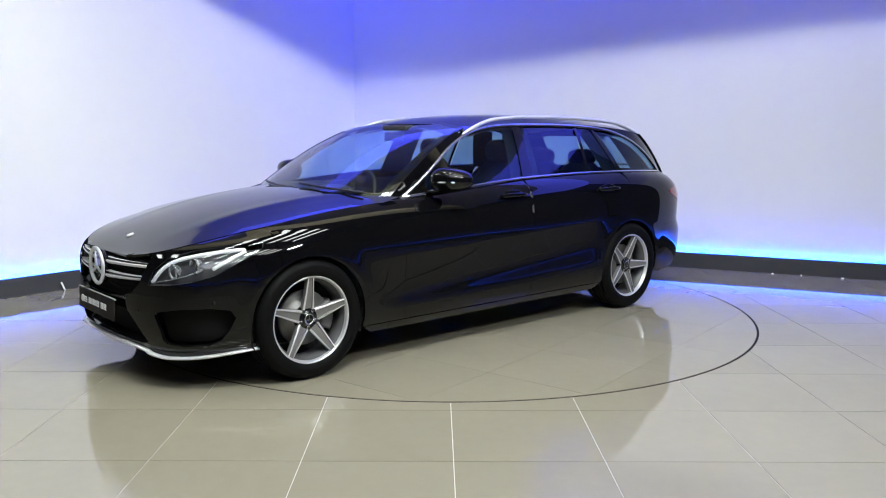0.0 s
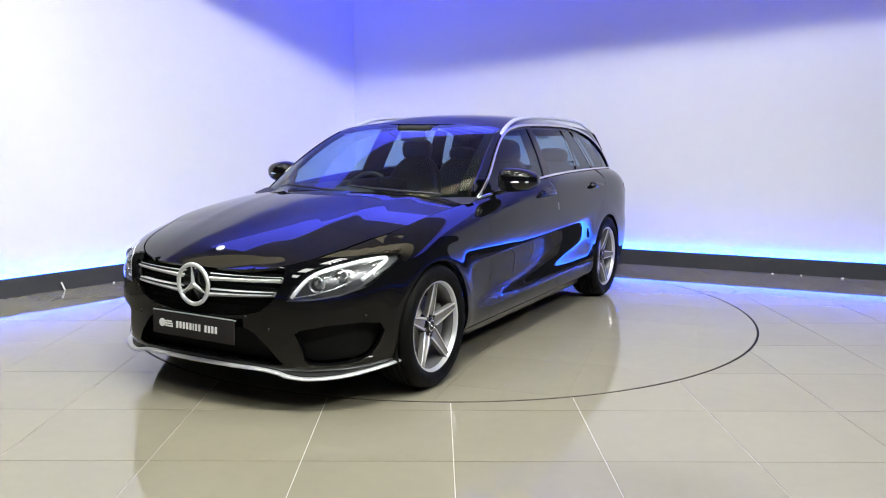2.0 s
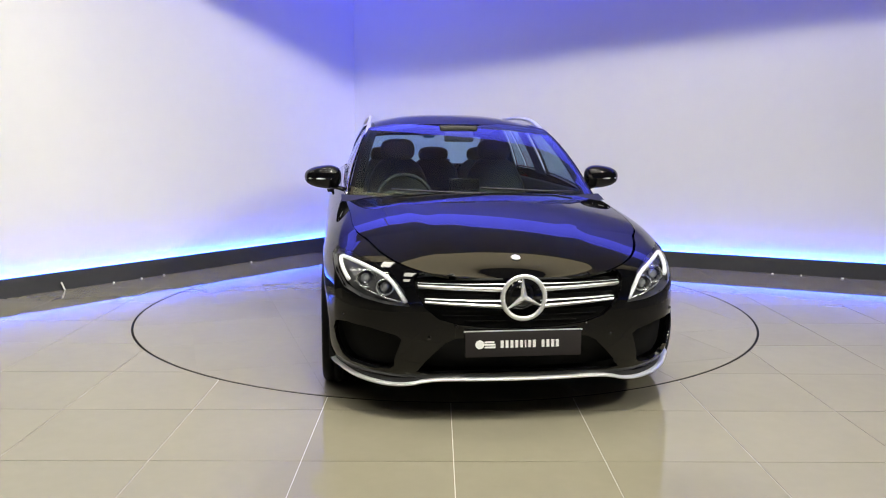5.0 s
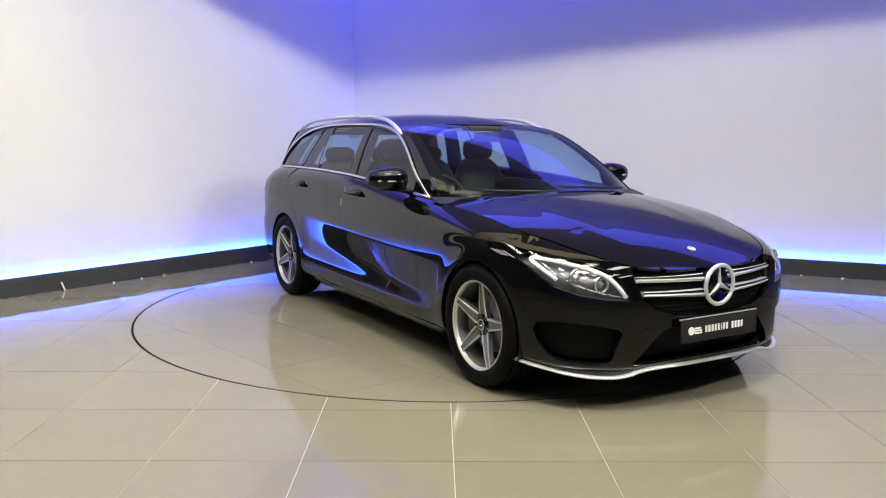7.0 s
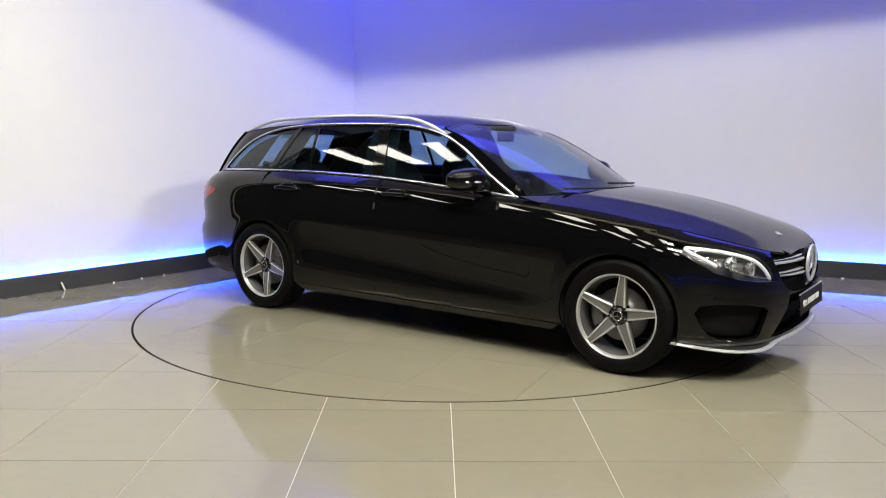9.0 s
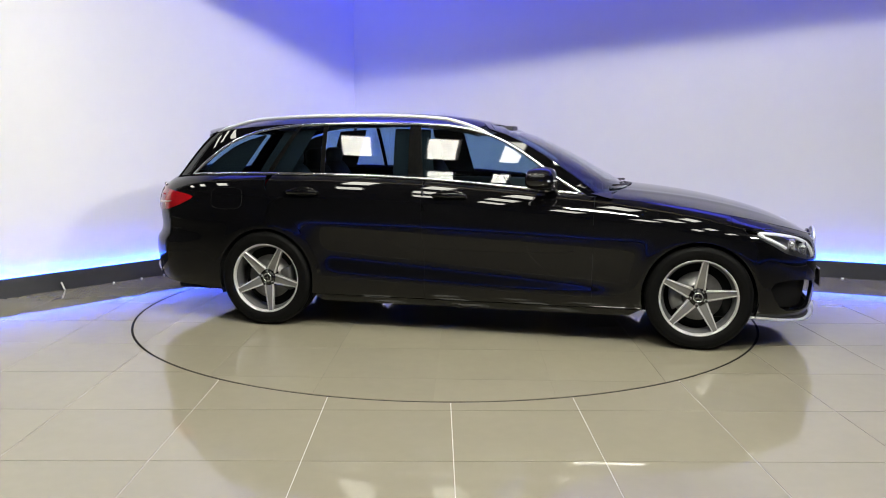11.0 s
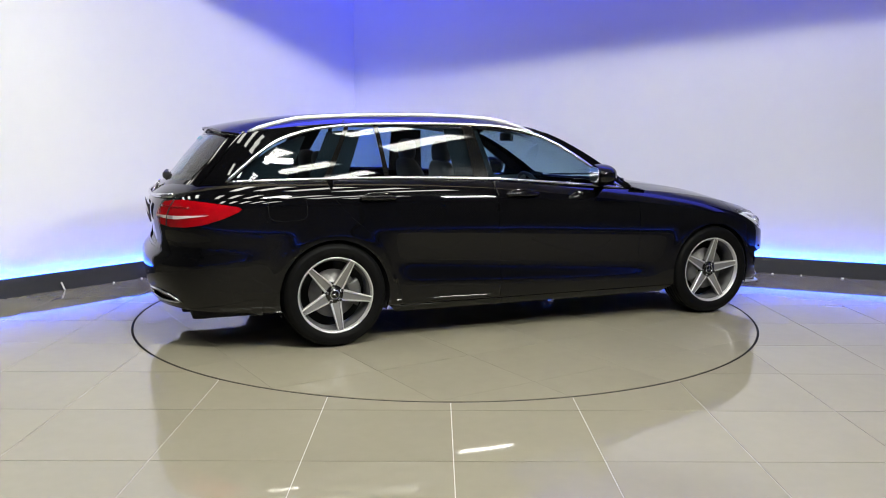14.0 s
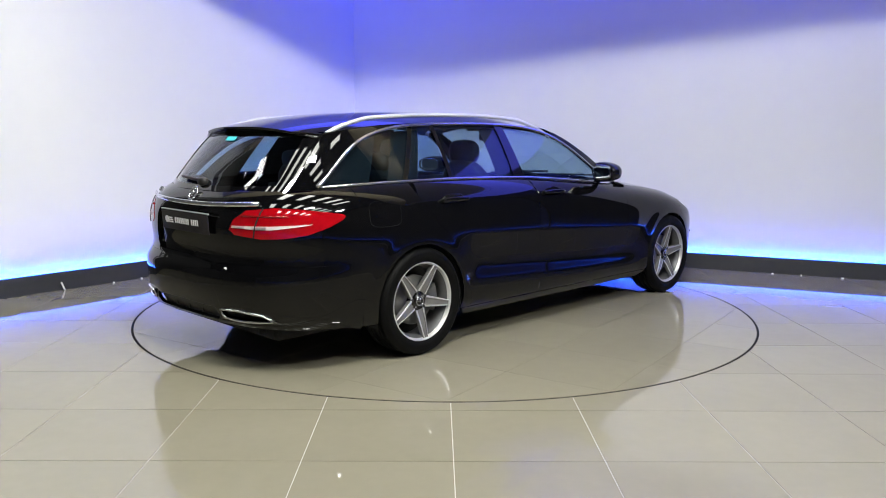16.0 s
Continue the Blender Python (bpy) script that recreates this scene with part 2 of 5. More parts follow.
floor = tagged(link_mesh("floor", bm, M_GROUT), "polished grey-beige square floor tiles with pale joints", "floor", kind="structure")
CIRC = [(CX + (RAD + 0.008) * math.cos(2 * math.pi * i / 240), CY + (RAD + 0.008) * math.sin(2 * math.pi * i / 240)) for i in range(240)]


def rot(u, v):
    return (math.cos(PHI) * u - math.sin(PHI) * v, math.sin(PHI) * u + math.cos(PHI) * v)


def floor_tiles():
    h = T / 2 - JOINT / 2
    shared = None
    rest = bmesh.new()
    for i in range(-14, 13):
        for j in range(-12, 11):
            u, v = -1.1614 + (i + 0.5) * T, 3.1746 + (j + 0.5) * T
            cx, cy = rot(u, v)
            if cx < -8.3 or cx > 6.3 or cy < -3.9:
                continue
            # outside the walls
            if cx < -3.7 and cy > 6.7 or cx >= -3.7 and (Vector((cx, cy)) - CORNER).dot(Vector((-0.786, 0.618))) > 0.5 or (Vector((cx, cy)) - CORNER).dot(Vector((0.386, 0.922))) > 0.5:
                continue
            quad = [rot(u + a * h, v + b * h) for a, b in ((-1, -1), (1, -1), (1, 1), (-1, 1))]
            if cy < -0.9 or cx < -5.3:
                f = rest.faces.new([rest.verts.new((x, y, 0)) for x, y in quad])
                for e in bmesh.ops.extrude_edge_only(rest, edges=list(f.edges))["geom"]:
                    if isinstance(e, bmesh.types.BMVert):
                        e.co.z -= 0.004
                continue
            far = [math.hypot(x - CX, y - CY) for x, y in quad]
            if max(far) < RAD:
                continue
            near = math.hypot(cx - CX, cy - CY)
            if near > RAD + 0.45:
                if shared is None:
                    q = [(a * h, b * h) for a, b in ((-1, -1), (1, -1), (1, 1), (-1, 1))]
                    v2, tr = triangulate([q])
                    shared = link_mesh("floor_tile", slab(v2, tr, 0, 0.004), M_TILE, floor)
                    ob = shared
                else:
                    ob = new("floor_tile", shared.data)
                    ob.parent = floor
                ob.matrix_basis = Matrix.Translation((cx, cy, 0)) @ Matrix.Rotation(PHI, 4, "Z")
            else:
                # the part of the tile outside the circle
                v2, _, f2, *_ = geometry.delaunay_2d_cdt([Vector(p) for p in quad] + [Vector(p) for p in CIRC], [(k, (k + 1) % 4) for k in range(4)] + [(4 + k, 4 + (k + 1) % 240) for k in range(240)], [], 0, 1e-6)
                keep = [f for f in f2 if in_poly(*((v2[f[0]] + v2[f[1]] + v2[f[2]]) / 3), quad) and math.hypot(*((v2[f[0]] + v2[f[1]] + v2[f[2]]) / 3 - Vector((CX, CY)))) > RAD + 0.0075]
                if keep:
                    used = sorted({k for f in keep for k in f})
                    mp = {k: n for n, k in enumerate(used)}
                    v3 = [v2[k] - Vector((cx, cy)) for k in used]
                    ob = link_mesh("floor_tile", slab(v3, [tuple(mp[k] for k in f) for f in keep], 0, 0.004), M_TILE, floor)
                    ob.matrix_basis = Matrix.Translation((cx, cy, 0))
    tagged(link_mesh("far_tiles", rest, M_TILE, floor), kind="stuff")


# the ring-shaped gap
bm = bmesh.new()
bmesh.ops.create_circle(bm, cap_ends=True, segments=160, radius=RAD + 0.009, matrix=pose(CX, CY, -0.0021))
tagged(link_mesh("turntable_gap", bm, M_GAP), "dark round gap between turntable and floor", "gap", kind="structure")

turntable = new("turntable")
tagged(turntable, "round tiled turntable set flush in the floor", "turntable")


def turntable_tiles():
    bm = bmesh.new()
    bmesh.ops.create_circle(bm, cap_ends=True, segments=160, radius=RAD - 0.008, matrix=pose(0, 0, -0.0016))
    part("grout_disc", bm, M_GROUT2, turntable, smooth=False)
    h = T / 2 - JOINT / 6
    base = radians(259.05)
    ring = [((RAD - 0.008) * math.cos(2 * math.pi * i / 240), (RAD - 0.008) * math.sin(2 * math.pi * i / 240)) for i in range(240)]
    shared = None
    for i in range(-4, 4):
        for j in range(-4, 4):
            u, v = (i + 0.5) * T, (j + 0.5) * T
            quad = [(u + a * h, v + b * h) for a, b in ((-1, -1), (1, -1), (1, 1), (-1, 1))]
            far = [math.hypot(*q) for q in quad]
            if min(far) > RAD:
                continue
            if max(far) < RAD - 0.008:
                if shared is None:
                    v2, tr = triangulate([[(a * h, b * h) for a, b in ((-1, -1), (1, -1), (1, 1), (-1, 1))]])
                    shared = link_mesh("floor_tile", slab(v2, tr, 0, 0.003), M_TILE, turntable)
                    ob = shared
                else:
                    ob = new("floor_tile", shared.data)
                    ob.parent = turntable
            else:
                v2, _, f2, *_ = geometry.delaunay_2d_cdt([Vector(p) for p in quad] + [Vector(p) for p in ring], [(k, (k + 1) % 4) for k in range(4)] + [(4 + k, 4 + (k + 1) % 240) for k in range(240)], [], 0, 1e-6)
                keep = [f for f in f2 if in_poly(*((v2[f[0]] + v2[f[1]] + v2[f[2]]) / 3), quad) and math.hypot(*((v2[f[0]] + v2[f[1]] + v2[f[2]]) / 3)) < RAD - 0.0081]
                if not keep:
                    continue
                used = sorted({k for f in keep for k in f})
                mp = {k: n for n, k in enumerate(used)}
                ob = link_mesh("floor_tile", slab([v2[k] - Vector((u, v)) for k in used], [tuple(mp[k] for k in f) for f in keep], 0, 0.003), M_TILE, turntable)
            ob.matrix_basis = Matrix.Rotation(-base, 4, "Z") @ Matrix.Translation((u, v, 0))


floor_tiles()
turntable_tiles()

# white scrap leaning on the baseboard and tiny crumbs
W0 = Vector((-5.4, 3.891))
dW = (CORNER - W0).normalized()
def scrap(name, t, off, size, tilt, label):
    p = W0 + dW * t + Vector((dW.y, -dW.x)) * off
    bm = box(bmesh.new(), -size[0] / 2, -size[1] / 2, 0, size[0] / 2, size[1] / 2, size[2], min(size) * 0.3)
    ob = link_mesh(name, bm, M_SCRAP)
    ob.matrix_basis = Matrix.Translation((p.x, p.y, 0.001)) @ Matrix.Rotation(math.atan2(dW.y, dW.x), 4, "Z") @ Matrix.Rotation(radians(tilt), 4, "Y")
    return tagged(ob, label, "scrap", "scraps by the baseboard")


scrap("plastic_clip", 3.62, 0.02, (0.014, 0.008, 0.075), -22, "small white plastic strip leaning on the baseboard")
for t, o in ((4.05, 0.03), (4.32, 0.03), (4.55, 0.025), (5.55, 0.03)):
    scrap("crumb", t, o, (0.014, 0.012, 0.010), 0, "tiny white crumb on the floor beside the baseboard")

dN = (EAST_END - CORNER).normalized()
for t, o, w in ((4.5, 0.05, 0.02), (4.75, 0.04, 0.012), (5.1, 0.06, 0.03)):
    p = CORNER + dN * t + Vector((dN.y, -dN.x)) * o
    bm = box(bmesh.new(), -w / 2, -0.006, 0, w / 2, 0.006, 0.009, 0.003)
    ob = link_mesh("crumb", bm, M_SCRAP)
    ob.matrix_basis = Matrix.Translation((p.x, p.y, 0.001)) @ Matrix.Rotation(math.atan2(dN.y, dN.x) + 0.3, 4, "Z")
    tagged(ob, "tiny white crumb on the floor beside the baseboard", "scrap", "scraps by the baseboard")


# =====================================================================
# the estate car: x forward, y to its left, z up, middle of the wheelbase on the ground at 0
# =====================================================================
def clear_coat_black():
    m = mat("glossy_black_paint", (0.0022, 0.0022, 0.0027), 0.3, spec=0.0, coat=1.0)
    nt = m.node_tree
    b = nt.nodes["Principled BSDF"]
    n = nt.nodes.new("ShaderNodeTexNoise")
    n.inputs["Scale"].default_value = 3.0
    tc = nt.nodes.new("ShaderNodeTexCoord")
    nt.links.new(tc.outputs["Object"], n.inputs["Vector"])
    mr = nt.nodes.new("ShaderNodeMapRange")
    mr.inputs["To Min"].default_value, mr.inputs["To Max"].default_value = 0.004, 0.02
    nt.links.new(n.outputs["Fac"], mr.inputs["Value"])
    nt.links.new(mr.outputs["Result"], b.inputs["Coat Roughness"])
    b.inputs["Coat IOR"].default_value = 1.45
    return m


def glass(name, tint, gloss=1.0):
    m = bpy.data.materials.new(name)
    m.use_nodes = True
    nt = m.node_tree
    nt.nodes.clear()
    out = nt.nodes.new("ShaderNodeOutputMaterial")
    tr = nt.nodes.new("ShaderNodeBsdfTransparent")
    tr.inputs[0].default_value = (*tint, 1)
    gl = nt.nodes.new("ShaderNodeBsdfGlossy")
    gl.inputs["Roughness"].default_value = 0.01
    gl.inputs["Color"].default_value = (gloss, gloss, gloss, 1)
    lw = nt.nodes.new("ShaderNodeLayerWeight")
    lw.inputs["Blend"].default_value = 0.5
    pw = nt.nodes.new("ShaderNodeMath")
    pw.operation = "POWER"
    pw.inputs[1].default_value = 5.0
    nt.links.new(lw.outputs["Facing"], pw.inputs[0])
    fr = nt.nodes.new("ShaderNodeMath")
    fr.operation = "MULTIPLY_ADD"
    fr.inputs[1].default_value, fr.inputs[2].default_value = 0.90, 0.055
    nt.links.new(pw.outputs[0], fr.inputs[0])
    mx = nt.nodes.new("ShaderNodeMixShader")
    nt.links.new(fr.outputs[0], mx.inputs[0])
    nt.links.new(tr.outputs[0], mx.inputs[1])
    nt.links.new(gl.outputs[0], mx.inputs[2])
    nt.links.new(mx.outputs[0], out.inputs[0])
    return m


M_PAINT = clear_coat_black()
M_TRIM = varied(mat("black_plastic_trim", (0.010, 0.010, 0.011), 0.45), 8, 0.6, (0.016, 0.016, 0.017), 0.1)
M_GLOSSTRIM = mat("piano_black_trim", (0.004, 0.004, 0.004), 0.05)
M_CHROME = varied(mat("polished_aluminium", (0.78, 0.79, 0.80), 0.16, 1.0), 6, 0.5, (0.70, 0.71, 0.72), 0.06)
M_SILVER = varied(mat("satin_silver", (0.78, 0.79, 0.80), 0.32, 0.6), 6, 0.5, (0.60, 0.61, 0.62), 0.08)
M_SPLIT = varied(mat("silver_lip", (0.80, 0.81, 0.83), 0.28, 0.6), 6, 0.5, (0.70, 0.70, 0.72), 0.08)
M_RUBBER = varied(mat("tyre_rubber", (0.003, 0.003, 0.003), 0.5, spec=0.08), 14, 0.6, (0.005, 0.005, 0.005), 0.2, 0.1, 300)
M_RIM = varied(mat("machined_alloy", (0.66, 0.66, 0.67), 0.30, 0.6), 12, 0.5, (0.52, 0.52, 0.53), 0.1)
M_RIMGREY = varied(mat("grey_painted_alloy", (0.13, 0.13, 0.135), 0.35, 0.4), 12, 0.5, (0.08, 0.08, 0.085), 0.1)
M_GROOVE = varied(mat("grey_spoke_groove", (0.21, 0.205, 0.20), 0.35, 0.4), 12, 0.5, (0.15, 0.147, 0.145), 0.1)
M_DISC = varied(mat("brake_disc_steel", (0.26, 0.255, 0.25), 0.4, 0.8), 20, 0.6, (0.17, 0.165, 0.16), 0.2)
M_CALIPER = varied(mat("grey_brake_caliper", (0.12, 0.12, 0.12), 0.5, 0.4), 14, 0.5, (0.06, 0.06, 0.06))
M_LINER = mat("black_liner", (0.006, 0.006, 0.006), 0.9)
M_MESH = mat("black_mesh", (0.004, 0.004, 0.004), 0.8, spec=0.2)
M_GLASS = glass("tinted_side_glass", (0.42, 0.57, 0.68))
M_WIND = glass("windscreen_glass", (0.72, 0.84, 0.84))
M_LENS = glass("clear_lamp_lens", (0.93, 0.94, 0.95))
M_RED = varied(mat("red_lamp_lens", (0.36, 0.002, 0.006), 0.05, spec=0.6, coat=0.5), 22, 0.7, (0.20, 0.001, 0.003))
M_REDCLEAR = mat("pale_lamp_band", (0.70, 0.58, 0.58), 0.15)
M_LAMPIN = varied(mat("lamp_reflector", (0.66, 0.67, 0.70), 0.22, 0.85), 18, 0.5, (0.45, 0.46, 0.48), 0.1)
M_LAMPDK = mat("lamp_bowl", (0.15, 0.15, 0.155), 0.28, 0.7)
M_DRL = mat("white_light_guide", (0.85, 0.86, 0.88), 0.25, emit=(1, 1, 1), power=0.16)
M_SEAT = varied(mat("black_leather", (0.012, 0.012, 0.012), 0.5), 10, 0.6, (0.020, 0.019, 0.019), 0.15, 0.2, 220)
M_CABIN = varied(mat("dark_cabin_plastic", (0.022, 0.022, 0.022), 0.6), 10, 0.6, (0.035, 0.034, 0.033), 0.1)
M_HEADLINER = varied(mat("grey_headliner", (0.20, 0.19, 0.18), 0.9), 10, 0.5, (0.16, 0.155, 0.15))
M_PLATE = varied(mat("dark_grey_plate", (0.024, 0.021, 0.022), 0.5, spec=0.15), 9, 0.5, (0.019, 0.017, 0.018), 0.1)
M_INK = mat("white_print", (0.82, 0.82, 0.82), 0.5)
M_STICKER = mat("turquoise_sticker", (0.05, 0.55, 0.62), 0.5)
M_PAPER = mat("white_paper", (0.8, 0.8, 0.8), 0.6)

car = new("estate_car")
tagged(car, "glossy black estate car with silver five-spoke wheels on a turntable", "car")


def lerp(x, xs, ys):
    return np.interp(x, xs, ys)


def smooth_curve(xs, ys, blur=0.38):
    """A flowing curve near the points, as a function: a monotone cubic, blurred so that its bend has no jumps."""
    xs, ys = np.array(xs, float), np.array(ys, float)
    h = np.diff(xs)
    d = np.diff(ys) / h
    m = np.zeros(len(xs))
    m[0], m[-1] = d[0], d[-1]
    for i in range(1, len(xs) - 1):
        if d[i - 1] * d[i] > 0:
            w1, w2 = 2 * h[i] + h[i - 1], h[i] + 2 * h[i - 1]
            m[i] = (w1 + w2) / (w1 / d[i - 1] + w2 / d[i])

    def f(x):
        x = np.clip(np.asarray(x, float), xs[0], xs[-1])
        i = np.clip(np.searchsorted(xs, x) - 1, 0, len(xs) - 2)
        t = (x - xs[i]) / h[i]
        return ((1 + 2 * t) * (1 - t) ** 2 * ys[i] + t * (1 - t) ** 2 * h[i] * m[i] + t * t * (3 - 2 * t) * ys[i + 1] + t * t * (t - 1) * h[i] * m[i + 1])
    n = 600
    X = np.linspace(xs[0], xs[-1], n + 1)
    Y = f(X)
    step = X[1] - X[0]
    sigma = blur * np.mean(h) / step
    r = int(3 * sigma) + 1
    pad = np.concatenate([2 * Y[0] - Y[r:0:-1], Y, 2 * Y[-1] - Y[-2:-r - 2:-1]])
    k = np.exp(-0.5 * (np.arange(-r, r + 1) / sigma) ** 2)
    Y = np.convolve(pad, k / k.sum(), "valid")
    slope = np.gradient(Y, step)

    def g(x):
        x = np.clip(np.asarray(x, float), X[0], X[-1])
        i = np.clip(((x - X[0]) / step).astype(int), 0, n - 1)
        t = (x - X[i]) / step
        return (1 + 2 * t) * (1 - t) ** 2 * Y[i] + t * (1 - t) ** 2 * step * slope[i] + t * t * (3 - 2 * t) * Y[i + 1] + t * t * (t - 1) * step * slope[i + 1]
    return g


# the nose and tail on the centreline by height; the shoulder height and the hood's middle along the car
nose = smooth_curve([0.15, 0.22, 0.34, 0.46, 0.56, 0.64, 0.70, 0.735, 0.765, 0.80], [2.15, 2.19, 2.205, 2.21, 2.21, 2.20, 2.175, 2.13, 2.06, 1.92])
tail = smooth_curve([0.18, 0.24, 0.32, 0.40, 0.47, 0.53, 0.565, 0.59, 0.62, 0.66, 0.73, 0.80, 0.90, 0.96, 1.02], [-2.37, -2.43, -2.475, -2.492, -2.500, -2.500, -2.490, -2.466, -2.446, -2.446, -2.455, -2.459, -2.435, -2.39, -2.305], 0.22)
shoulder = smooth_curve([-2.45, -2.2, -1.7, -1.1, -0.43, 0.39, 0.73, 1.0, 1.2, 1.42, 1.65, 1.87, 2.0, 2.1, 2.18], [0.985, 1.0, 1.02, 1.025, 1.012, 0.955, 0.925, 0.905, 0.885, 0.855, 0.812, 0.765, 0.735, 0.705, 0.67])
side_w = smooth_curve([0.14, 0.19, 0.23, 0.30, 0.42, 0.55, 0.64, 0.72, 0.85, 1.1], [0.80, 0.852, 0.882, 0.8975, 0.8995, 0.901, 0.902, 0.9015, 0.895, 0.885])
side_r = smooth_curve([0.14, 0.19, 0.23, 0.32, 0.45, 0.60, 0.72, 0.85, 1.1], [0.80, 0.845, 0.872, 0.889, 0.8965, 0.900, 0.900, 0.896, 0.885])
XS_F, XS_R = 1.15, -1.30


def crest_z(x):
    return 0.645 - 0.049 * x


def hollow_z(x):
    return 0.460 - 0.065 * x


def half_width(x, z):
    """Half the body's width below the belt."""
    x, z = np.asarray(x, float), np.asarray(z, float)
    k = np.clip((-1.50 - x) / 0.45, 0, 1)
    k = k * k * (3 - 2 * k)
    w = side_w(z) * (1 - k) + side_r(z) * k
    # pressed flank between the wheels: a crisp crest, a hollow under it, and the sill flaring out again
    a, b = np.clip((1.12 - x) / 0.34, 0, 1), np.clip((x + 1.08) / 0.17, 0, 1)
    run = a * a * (3 - 2 * a) * b * b * (3 - 2 * b)
    zu, zl = crest_z(x), hollow_z(x)
    t = np.clip(0.005 * np.logaddexp(0, (zu - z) / 0.005) / (zu - zl), 0, 1)
    k = np.clip((zl - z) / 0.17, 0, 1)
    w = w - 0.0150 * run * (t * (2 - t) - 0.95 * k * k * (3 - 2 * k))
    # wheel-arch swell
    for ax in (1.42, -1.42):
        r = np.hypot(x - ax, z - 0.325)
        w = w + (0.006 if ax > 0 else 0.0035) * np.exp(-((r - 0.36) / 0.06) ** 2) * (z < 0.9)
    d = np.maximum(shoulder(x) - z, -0.012)
    hood = np.clip((x - 0.70) / 0.7, 0, 1)
    hood = hood * hood * (3 - 2 * hood)
    w = w - (0.112 + 0.03 * hood) * np.exp(-d / (0.060 - 0.012 * hood))
    # rear taper
    w = w - 0.012 * np.clip((-1.2 - x) / 1.2, 0, 1) ** 2
    uf = np.clip((x - XS_F) / (nose(z) - XS_F), 0, 1)
    ur = np.clip((XS_R - x) / (XS_R - tail(z)), 0, 1)
    return w * (1 - uf ** 4.5) ** (1 / 2.5) * (1 - ur ** 5.0) ** (1 / 2.8)


def polar(cx, sgn):
    """A surface by the angle round (cx, 0), in radians, and the height; sgn +1 forward, -1 rearward."""
    def f(a, z):
        a, z = np.broadcast_arrays(np.asarray(a, float), np.asarray(z, float))
        lo, hi = np.zeros(a.shape), np.full(a.shape, 1.6)
        ca, sa = np.cos(a), np.abs(np.sin(a))
        for _ in range(34):
            mid = (lo + hi) / 2
            inside = mid * sa < half_width(cx + sgn * mid * ca, z)
            inside &= (cx + sgn * mid * ca < nose(z)) if sgn > 0 else (cx + sgn * mid * ca > tail(z))
            lo, hi = np.where(inside, mid, lo), np.where(inside, hi, mid)
        return np.stack([cx + sgn * lo * ca, lo * np.sin(a), z], -1)
    return f


CF, CR = 1.10, -1.25
front_surf, rear_surf = polar(CF, 1), polar(CR, -1)


def side_surf(s):
    return lambda x, z: np.stack([np.asarray(x, float), s * half_width(x, z), np.asarray(z, float) + 0 * np.asarray(x, float)], -1)


roof_c = smooth_curve([-2.14, -2.0, -1.8, -1.5, -1.1, -0.7, -0.4, -0.2, 0.0, 0.15], [1.335, 1.364, 1.400, 1.432, 1.451, 1.455, 1.446, 1.428, 1.395, 1.350])
CABIN_W = smooth_curve([0.85, 0.95, 1.0, 1.1, 1.2, 1.3, 1.36, 1.40, 1.45], [0.808, 0.792, 0.776, 0.738, 0.692, 0.640, 0.604, 0.575, 0.52])


def cabin_half(x, z):
    x = np.asarray(x, float)
    w = CABIN_W(z) - 0.035 * np.clip((-1.0 - x) / 1.1, 0, 1) ** 2 - 0.03 * np.clip((x - 0.0) / 0.7, 0, 1) ** 2 - 0.10 * np.clip((-1.72 - x) / 0.46, 0, 1.2) ** 2.2
    return w


def cabin_surf(s):
    return lambda x, z: np.stack([np.asarray(x, float), s * cabin_half(x, z), np.asarray(z, float) + 0 * np.asarray(x, float)], -1)


screen_x = smooth_curve([0.90, 0.96, 1.0, 1.1, 1.2, 1.3, 1.36, 1.40, 1.43], [1.06, 0.965, 0.895, 0.715, 0.525, 0.30, 0.12, -0.03, -0.16])
screen_bow = smooth_curve([0.90, 1.0, 1.1, 1.2, 1.3, 1.4], [0.23, 0.185, 0.15, 0.12, 0.09, 0.06])
back_x = smooth_curve([0.95, 1.0, 1.1, 1.2, 1.3, 1.36], [-2.395, -2.345, -2.262, -2.18, -2.085, -2.01])


def screen_surf(e, z):
    e, z = np.broadcast_arrays(np.asarray(e, float), np.asarray(z, float))
    x = screen_x(z) - screen_bow(z) * np.abs(e) ** 2.3
    return np.stack([x, e * cabin_half(np.minimum(x, 0.80), z), z], -1)


def back_surf(e, z):
    e, z = np.broadcast_arrays(np.asarray(e, float), np.asarray(z, float))
    x = back_x(z) + 0.16 * np.abs(e) ** 3.0
    return np.stack([x, e * (cabin_half(x, z) + 0.002), z], -1)


def roof_edge(x):
    return roof_c(x) - 0.072


def roof_surf(x, y):
    x, y = np.broadcast_arrays(np.asarray(x, float), np.asarray(y, float))
    ye = cabin_half(x, roof_edge(x))
    return np.stack([x, y, roof_c(x) - 0.072 * np.clip(np.abs(y) / ye, 0, 1.1) ** 2.6], -1)


hood_crown = smooth_curve([0.6, 1.0, 1.5, 1.8, 2.0, 2.1, 2.19], [0.062, 0.064, 0.061, 0.053, 0.036, 0.017, -0.012], 0.6)


def hood_surf(x, y):
    x, y = np.broadcast_arrays(np.asarray(x, float), np.asarray(y, float))
    zs = shoulder(x)
    ye = np.maximum(half_width(x, zs), 0.02)
    crown = hood_crown(x)
    q = np.clip(np.abs(y) / ye, 0, 1.05)
    ridge = 0.0030 * np.exp(-((np.abs(y) - (0.34 + 0.12 * (1.0 - (x - 1.0) / 1.2))) / 0.06) ** 2) * 0.5 * (1 + np.tanh((1.85 - x) / 0.18))
    return np.stack([x, y, zs + crown * (1 - q ** 2.2) + ridge], -1)


